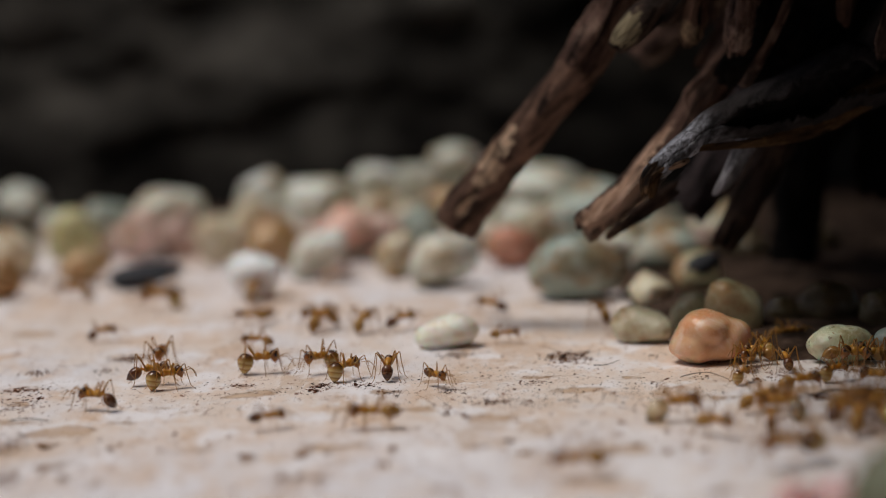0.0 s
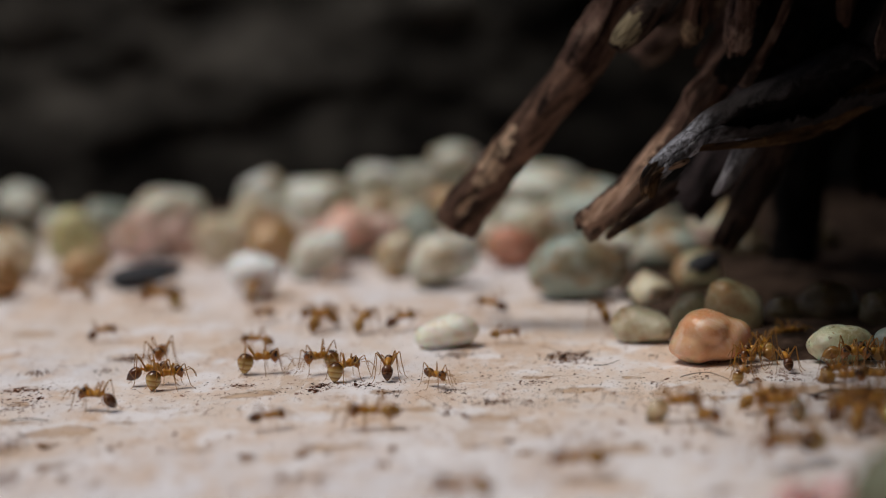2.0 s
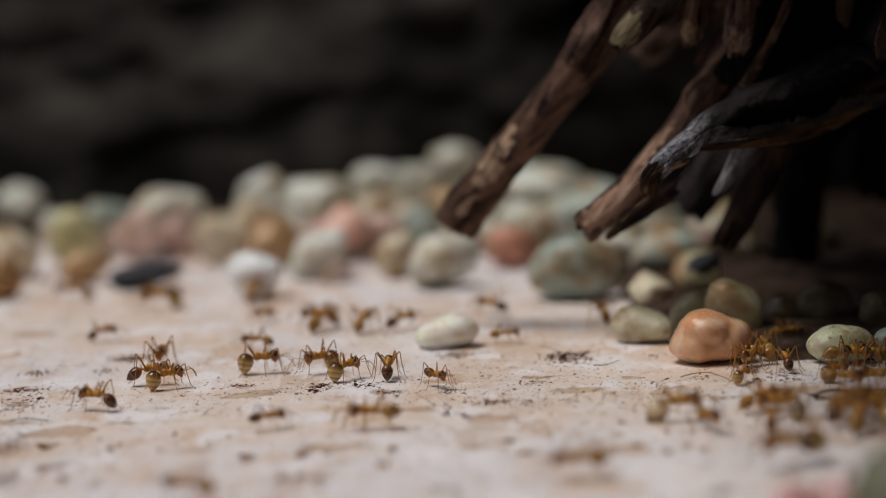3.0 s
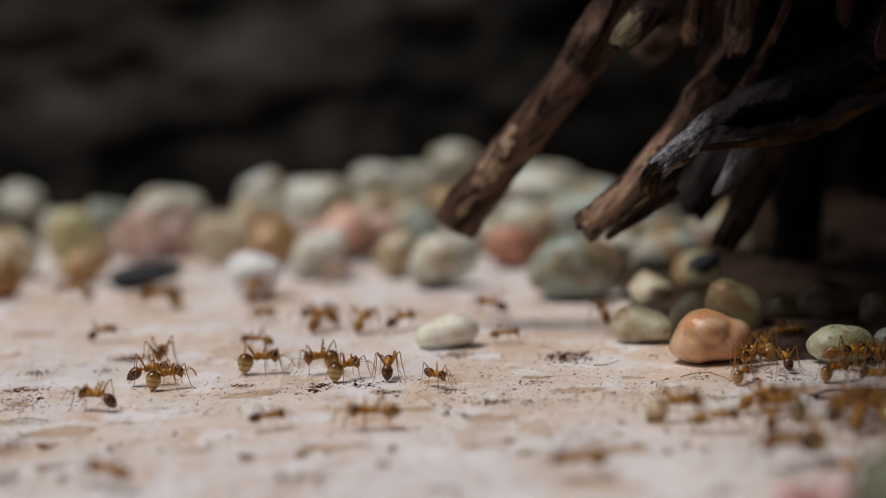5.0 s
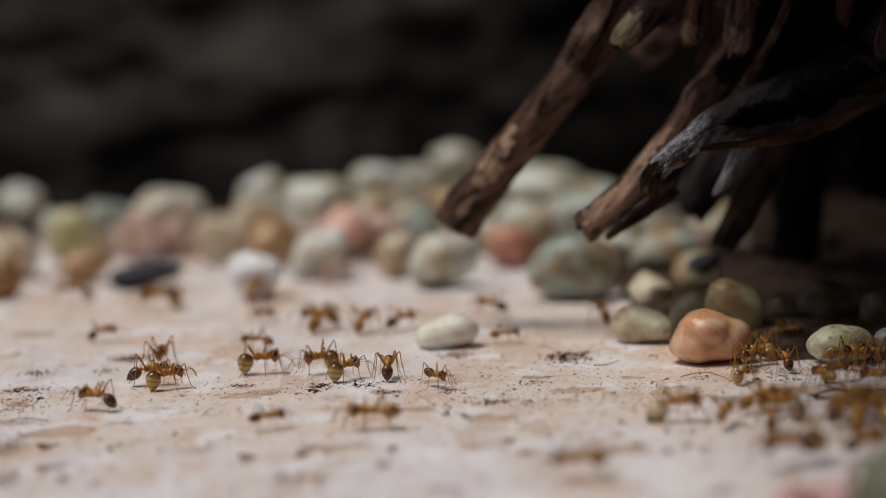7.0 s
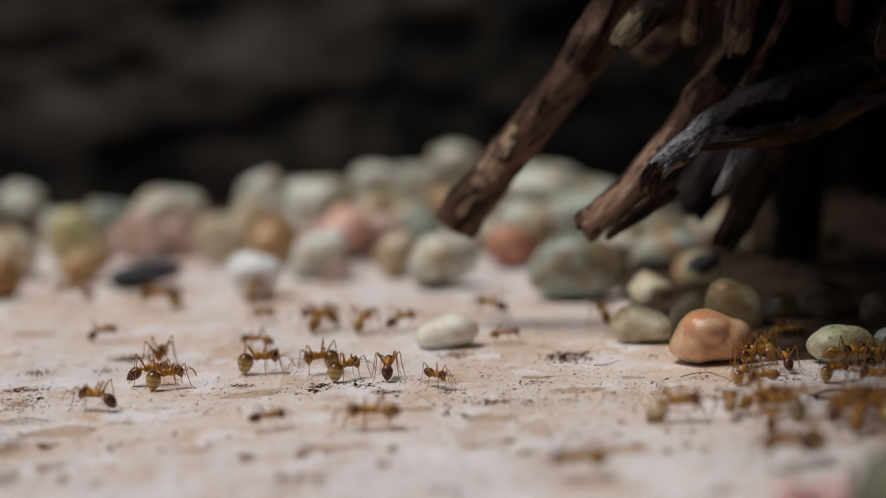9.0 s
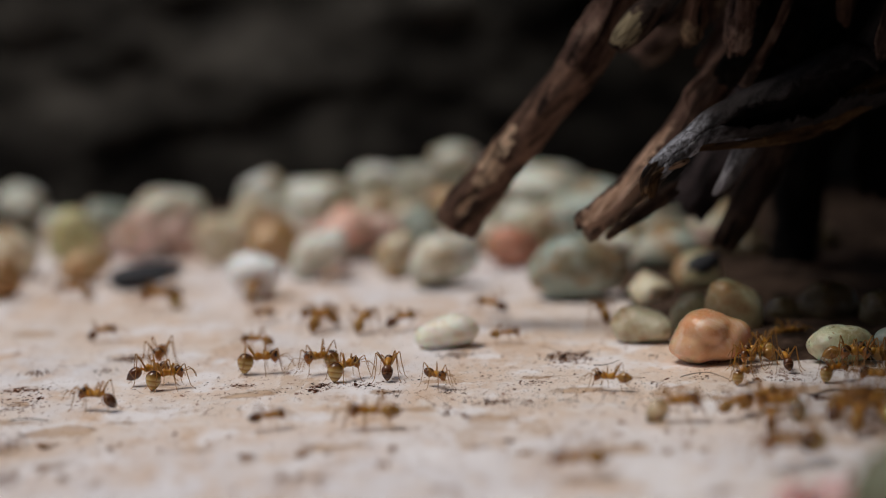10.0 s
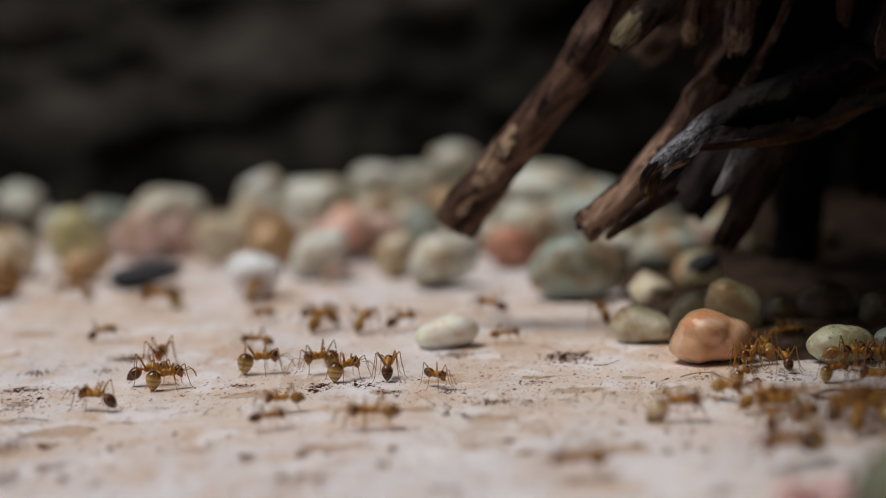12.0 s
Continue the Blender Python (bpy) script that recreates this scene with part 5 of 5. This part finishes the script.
def ant(x, y, heading, size, kind, droop, nod, seed, yaw=0, label=""):
    rng = random.Random(seed * 13 + 5)
    words = ("dark brown", "amber", "swollen pale banded", "clear swollen")[kind]
    nod = 46 + 0.46 * nod
    top = tagged(new("ant"), label or "golden worker ant with " + words + " abdomen, feeding on the slab", "ant", "worker ants")
    top.matrix_basis = pose(x * MM, y * MM, relief(x, y) * MM, 0, 0, heading)
    top.scale = (size,) * 3
    zb = 1.66
    # slender thorax with its two humps, then the waist and petiole
    thorax = lathe([(-0.86, 0.09, 0.10, zb - 0.05), (-0.81, 0.18, 0.20, zb - 0.05), (-0.68, 0.29, 0.34, zb - 0.01), (-0.48, 0.33, 0.41, zb + 0.05),
                    (-0.28, 0.29, 0.33, zb + 0.01), (-0.10, 0.25, 0.28, zb), (0.06, 0.28, 0.31, zb + 0.02), (0.26, 0.36, 0.41, zb + 0.07),
                    (0.46, 0.37, 0.42, zb + 0.07), (0.62, 0.27, 0.30, zb + 0.04), (0.76, 0.15, 0.16, zb), (0.84, 0.10, 0.10, zb - 0.02)], 16)
    part("waist", lathe([(-1.22, 0.06, 0.06, zb - 0.12), (-1.13, 0.10, 0.15, zb - 0.04), (-1.02, 0.11, 0.22, zb + 0.02), (-0.93, 0.08, 0.11, zb - 0.06), (-0.80, 0.08, 0.09, zb - 0.05)], 12), AMBER, top)
    part("thorax", thorax, AMBER, top)
    # abdomen, hung from the petiole
    g = ((1.62, 0.57, 0.55), (1.70, 0.60, 0.60), (1.95, 0.76, 0.76), (2.10, 0.80, 0.80))[kind]
    hang = Vector((-1.14, 0, zb - 0.06))
    if kind > 1 and droop > 55:
        hang += Vector((-0.30, 0, 0.36))
        droop = max(droop, 79)
    part("abdomen", lathe(egg(-g[0], 0.04, g[1], g[2], 0.0, 15, 0.60, True), 20), GASTER[kind], top, words + " abdomen",
         Matrix.Translation(hang * MM) @ pose(0, 0, 0, 0, -droop, rng.uniform(-6, 6)))
    # head with eyes, jaws and elbowed feelers
    hm = Matrix.Translation(Vector((1.02, 0, zb + 0.12)) * MM) @ pose(0, 0, 0, 0, nod, yaw)
    head = part("head", lathe(egg(-0.45, 0.72, 0.47, 0.42, 0.02, 11, 0.42), 16), HEADC, top, m=hm)
    level = pose(0, 0, 0, 0, -nod, 0).to_3x3()
    for s in (-1, 1):
        bm = bmesh.new()
        bmesh.ops.create_icosphere(bm, subdivisions=2, radius=0.155 * MM)
        smooth(bm)
        part("eye", bm, EYEC, head, m=Matrix.Translation(Vector((0.06, 0.38 * s, 0.19)) * MM))
        part("mandible", tube([(0.54, 0.19 * s, -0.03), (0.70, 0.17 * s, -0.05), (0.86, 0.03 * s, -0.06)], [0.08, 0.07, 0.02], 6), HEADC, head)
        # the feeler: a straight shaft out and forward, then a sharp bend down to the ground
        base = Vector((0.30, 0.13 * s, 0.30))
        elbow = base + level @ Vector((rng.uniform(0.75, 1.0), rng.uniform(0.35, 0.6) * s, rng.uniform(0.1, 0.35)))
        tip = elbow + level @ Vector((rng.uniform(0.45, 0.75), rng.uniform(-0.1, 0.2) * s, -rng.uniform(0.85, 1.15)))
        pts = [base, base.lerp(elbow, 0.5), elbow.lerp(base, 0.04), elbow.lerp(tip, 0.06), elbow.lerp(tip, 0.55) + level @ Vector((0.1, 0, 0.05)), tip]
        part("antenna", tube(pts, [0.042, 0.036, 0.036, 0.036, 0.038, 0.034], 6), LEGC, head)
    # six legs
    legs = []
    for s in (-1, 1):
        for k, (hx, fx, fy, lift) in enumerate(((0.42, 2.20, 1.20, 0.85), (0.08, 0.30, 2.00, 1.15), (-0.40, -2.20, 1.45, 1.45))):
            hip = Vector((hx, 0.14 * s, 1.46))
            foot = Vector((fx + rng.uniform(-0.25, 0.25), (fy + rng.uniform(-0.2, 0.2)) * s, 0.03))
            legs.append(leg(hip, foot, lift + rng.uniform(-0.1, 0.15), top))
    return top, legs


ant(-32.48, 188.56, 160, 1.0, 0, 50, 15, 0, 0)
ant(-28.74, 201.04, 10, 1.05, 0, 35, 25, 1, 0)
ant(-26.85, 198.27, 30, 1.0, 2, 62, 35, 2, 0)
ant(-29.16, 209.72, -88, 1.15, 0, 10, 30, 3, 0)
ant(-37.93, 229.22, 20, 0.85, 0, 50, 20, 4, 0)
ant(-18.36, 205.28, 4, 1.08, 2, 78, 65, 5, 0)
ant(-20.48, 219.42, 195, 0.85, 1, 30, 20, 6, 0)
ant(-12.77, 204.16, 222, 1.08, 2, 70, 68, 7, 0)
ant(-9.67, 199.79, 45, 1.0, 2, 62, 40, 8, -20)
ant(-5.70, 199.32, 87, 1.0, 0, 62, 20, 9, 0)
ant(-0.95, 193.6, -58, 0.80, 0, -12, 30, 10, 0)
ant(-15.26, 176.88, 24, 0.80, 0, 5, 40, 11, 0)
ant(-6.94, 175.92, 180, 1.05, 1, 5, 45, 12, 0)
ant(9.21, 153.75, 192, 1.05, 1, 5, 20, 13, 0)
ant(19.69, 174.17, 3, 1.15, 3, 50, 50, 14, 0)
ant(27.73, 174.21, 190, 1.0, 1, 30, 40, 15, 0)
ant(29.20, 174.93, 100, 1.0, 3, 50, 40, 16, 0)
ant(26.63, 169.19, 80, 0.9, 0, 60, 30, 17, 0)
ant(27.25, 177.27, 25, 1.0, 1, 40, 30, 18, 0)
ant(36.18, 174.18, 150, 1.1, 1, 40, 30, 19, 0)
ant(33.22, 170.85, 40, 1.05, 0, 40, 30, 20, 0)
ant(25.60, 155.79, 205, 1.32, 2, 15, 40, 21, 0)
ant(33.50, 167.10, 70, 1.15, 1, 50, 30, 22, 0)
ant(35.49, 170.45, 110, 1.15, 2, 40, 30, 23, 0)
ant(34.69, 173.95, 15, 1.1, 1, 30, 30, 24, 0)
ant(27.56, 191.34, 55, 0.72, 2, 70, 40, 25, 0)
ant(28.83, 197.75, -110, 0.95, 1, 30, 60, 26, 0)
ant(31.39, 204.34, 95, 1.0, 2, 40, 20, 27, 0)
ant(32.41, 197.03, 92, 0.88, 0, 50, 20, 28, 0)
ant(35.58, 212.50, 15, 0.9, 1, 10, 20, 29, 0)
ant(30.05, 200.04, 200, 0.95, 1, 50, 40, 30, 0)
ant(36.10, 190.27, 30, 0.82, 2, 72, 35, 31, 0)
ant(39.18, 195.67, 178, 1.1, 1, 20, 30, 32, 0)
ant(40.90, 195.64, 200, 1.05, 1, 30, 40, 33, 0)
ant(38.53, 184.41, 150, 1.05, 1, 50, 40, 34, 0)
ant(38.89, 198.24, 10, 1.05, 1, 20, 30, 35, 0)
ant(-14.6, 233.81, 190, 1.1, 1, 45, 30, 36, 0)
ant(-13.75, 231.07, 62, 1.2, 1, 60, 10, 37, 0)
ant(-8.99, 229.20, 72, 1.1, 1, 55, 10, 38, 0)
ant(-4.60, 229.42, 38, 1.0, 0, 40, 10, 39, 0)
ant(5.06, 237.74, 140, 1.05, 0, 30, 10, 40, 0)
ant(6.61, 218.79, -5, 0.72, 1, 10, 10, 41, 0)
ant(-21.15, 239.48, 240, 0.85, 0, 20, 20, 42, 0)
ant(17.53, 230.56, 100, 1.0, 1, 60, 20, 43, 0)
ant(-34.99, 251.79, 200, 1.35, 2, 70, 60, 44, 0)
ant(-47.34, 262.62, 190, 1.2, 1, 50, 20, 45, 0)
ant(-23.61, 255.78, 80, 1.2, 1, 75, 0, 46, 0)
ant(-13.90, 273.39, 20, 0.95, 1, 40, 20, 47, 0)
ant(-6.82, 274.93, 95, 0.95, 1, 60, 20, 48, 0)


# ---- walking ants ----
def glide(rows, t):
    """Place and heading on a path of (seconds, x, y, heading) at t."""
    if t <= rows[0][0]:
        return rows[0][1:]
    for a, b in zip(rows, rows[1:]):
        if t <= b[0]:
            f = (t - a[0]) / (b[0] - a[0])
            turn = (b[3] - a[3] + 180) % 360 - 180
            return a[1] + (b[1] - a[1]) * f, a[2] + (b[2] - a[2]) * f, a[3] + turn * f
    return rows[-1][1:]


def walking_ant(size, kind, droop, nod, seed, rows):
    top, legs = ant(rows[0][1], rows[0][2], rows[0][3], size, kind, droop, nod, seed, 0,
                    "golden worker ant with " + ("dark brown", "amber", "swollen pale banded", "clear swollen")[kind] + " abdomen, walking over the slab")
    return top, legs, rows


WALKERS = [
    walking_ant(1.0, 1, 10, 20, 200, [
        (0, 32.9, 141.4, 169), (0.2, 29.9, 142.0, 134), (0.4, 28.2, 146.4, 123), (0.6, 26.4, 147.5, -178), (0.8, 23.3, 146.2, -172), (1.0, 19.9, 146.6, 178),
        (1.4, 12.2, 146.7, -180), (1.8, 4.3, 146.5, 178), (2.2, -3.5, 147.2, 169), (2.6, -12.2, 149.6, 168), (3.0, -19.8, 150.7, 158), (3.4, -25.0, 154.7, 150),
        (4.8, -26.4, 156.4, 140), (5.4, -26.5, 156.4, 140), (5.6, -27.4, 156.5, 190), (6.0, -28.5, 152.7, -136), (6.5, -35.4, 148.8, -160), (6.8, -39.5, 148.5, -176),
    ]),
    walking_ant(1.0, 0, 10, 20, 201, [
        (4.6, 34.6, 148.4, -165), (4.8, 29.5, 147.0, 171), (5.2, 27.8, 149.4, 162), (5.6, 25.6, 148.3, -118), (5.9, 24.9, 143.8, -90), (6.2, 25.6, 142.0, 53),
        (6.6, 27.8, 147.6, 70), (6.8, 29.4, 152.5, 66), (7.0, 32.1, 157.3, 36), (7.4, 38.9, 159.3, 16),
    ]),
    walking_ant(0.95, 1, 20, 40, 202, [
        (0, 22.0, 167.5, 310), (0.2, 21.7, 166.4, 305), (0.6, 21.8, 166.8, 300), (1.0, 21.7, 169.8, 285), (3.2, 21.7, 169.8, 285), (4.0, 22.0, 168.6, 300),
        (4.8, 22.2, 169.0, 320), (5.2, 22.8, 170.3, 30), (5.6, 23.3, 170.7, 35), (6.0, 23.8, 171.3, 20), (6.4, 23.4, 171.4, 60), (7.2, 23.3, 172.6, 70),
        (8.8, 23.8, 175.9, 80), (9.2, 24.6, 176.3, 80), (9.8, 25.4, 175.1, 85), (10.4, 23.9, 175.4, -60), (11.0, 24.5, 179.8, -70), (11.4, 25.1, 180.7, -60),
        (12, 25.1, 182.3, -60),
    ]),
    walking_ant(1.0, 1, 15, 20, 203, [
        (0, 32.1, 184.3, 14), (0.4, 33.3, 184.6, 7), (0.8, 34.7, 184.6, 1), (1.4, 36.0, 184.6, 2), (3.2, 35.9, 184.6, -49), (3.8, 37.2, 183.3, -30),
        (4.4, 42.2, 181.0, -24),
    ]),
    walking_ant(0.84, 1, 5, 15, 204, [
        (5.6, 41.3, 177.3, 137), (6.2, 36.4, 181.8, 140), (6.4, 35.0, 182.6, 112), (6.8, 35.0, 185.4, 99), (7.0, 34.2, 187.8, 115), (7.2, 32.6, 190.4, 142),
        (8.2, 31.2, 190.0, -153), (8.8, 30.1, 189.1, -139), (9.0, 28.5, 187.7, -150), (9.2, 26.5, 187.0, -161), (9.4, 24.3, 186.3, 179), (9.6, 21.7, 187.0, 162),
        (9.8, 18.6, 188.2, 159), (10.0, 14.8, 189.7, 163), (10.2, 10.9, 190.5, 171), (10.4, 6.4, 191.1, 173), (10.6, 2.7, 191.5, -149), (10.8, 1.8, 188.3, -112),
        (11.0, 0.7, 186.6, -142), (11.2, -1.6, 185.6, -163), (11.4, -4.2, 185.0, -173), (11.6, -6.8, 185.0, 179), (11.8, -10.5, 185.1, -174), (12.0, -15.1, 184.1, -167),
    ]),
    walking_ant(1.0, 0, 10, 20, 205, [
        (10.6, 42.9, 175.7, 174), (11.0, 36.3, 176.4, 175), (11.2, 34.1, 176.5, -167), (11.6, 33.2, 175.7, -123), (11.8, 30.7, 171.3, -122), (12.0, 29.2, 169.2, -127),
    ]),
    walking_ant(0.9, 1, 10, 20, 206, [
        (0, -22.7, 237.3, 177), (0.2, -25.1, 237.4, 175), (0.4, -28.6, 237.7, 145), (0.6, -32.4, 242.5, 130), (0.8, -36.9, 247.6, 135), (1.0, -43.4, 253.3, 138),
        (1.2, -48.5, 257.9, 150), (1.7, -61.9, 264.2, 155),
    ]),
]


def motions():
    for top, legs, rows in WALKERS:
        path, gone, last, swing = [], 0.0, None, [[] for _ in legs]
        for i in range(121):
            t = i / 10
            x, y, h = glide(rows, t)
            if last is not None:
                gone += math.hypot(x - last[0], y - last[1]) + abs((h - last[2] + 180) % 360 - 180) * 0.015
            last = (x, y, h)
            path.append((t, pose(x * MM, y * MM, relief(x, y) * MM, 0, 0, h)))
            for k, leg in enumerate(legs):
                side = -1 if k < 3 else 1
                beat = gone * 1.9 + (math.pi if (k + (k >= 3)) % 2 else 0)
                spot = leg.matrix_basis.translation / MM
                swing[k].append((t, pose(spot.x * MM, spot.y * MM, spot.z * MM, 4 * side * max(0, math.cos(beat)), 0, -side * 16 * math.sin(beat))))
        walk(top, path)
        for leg, rs in zip(legs, swing):
            walk(leg, rs)


motions()
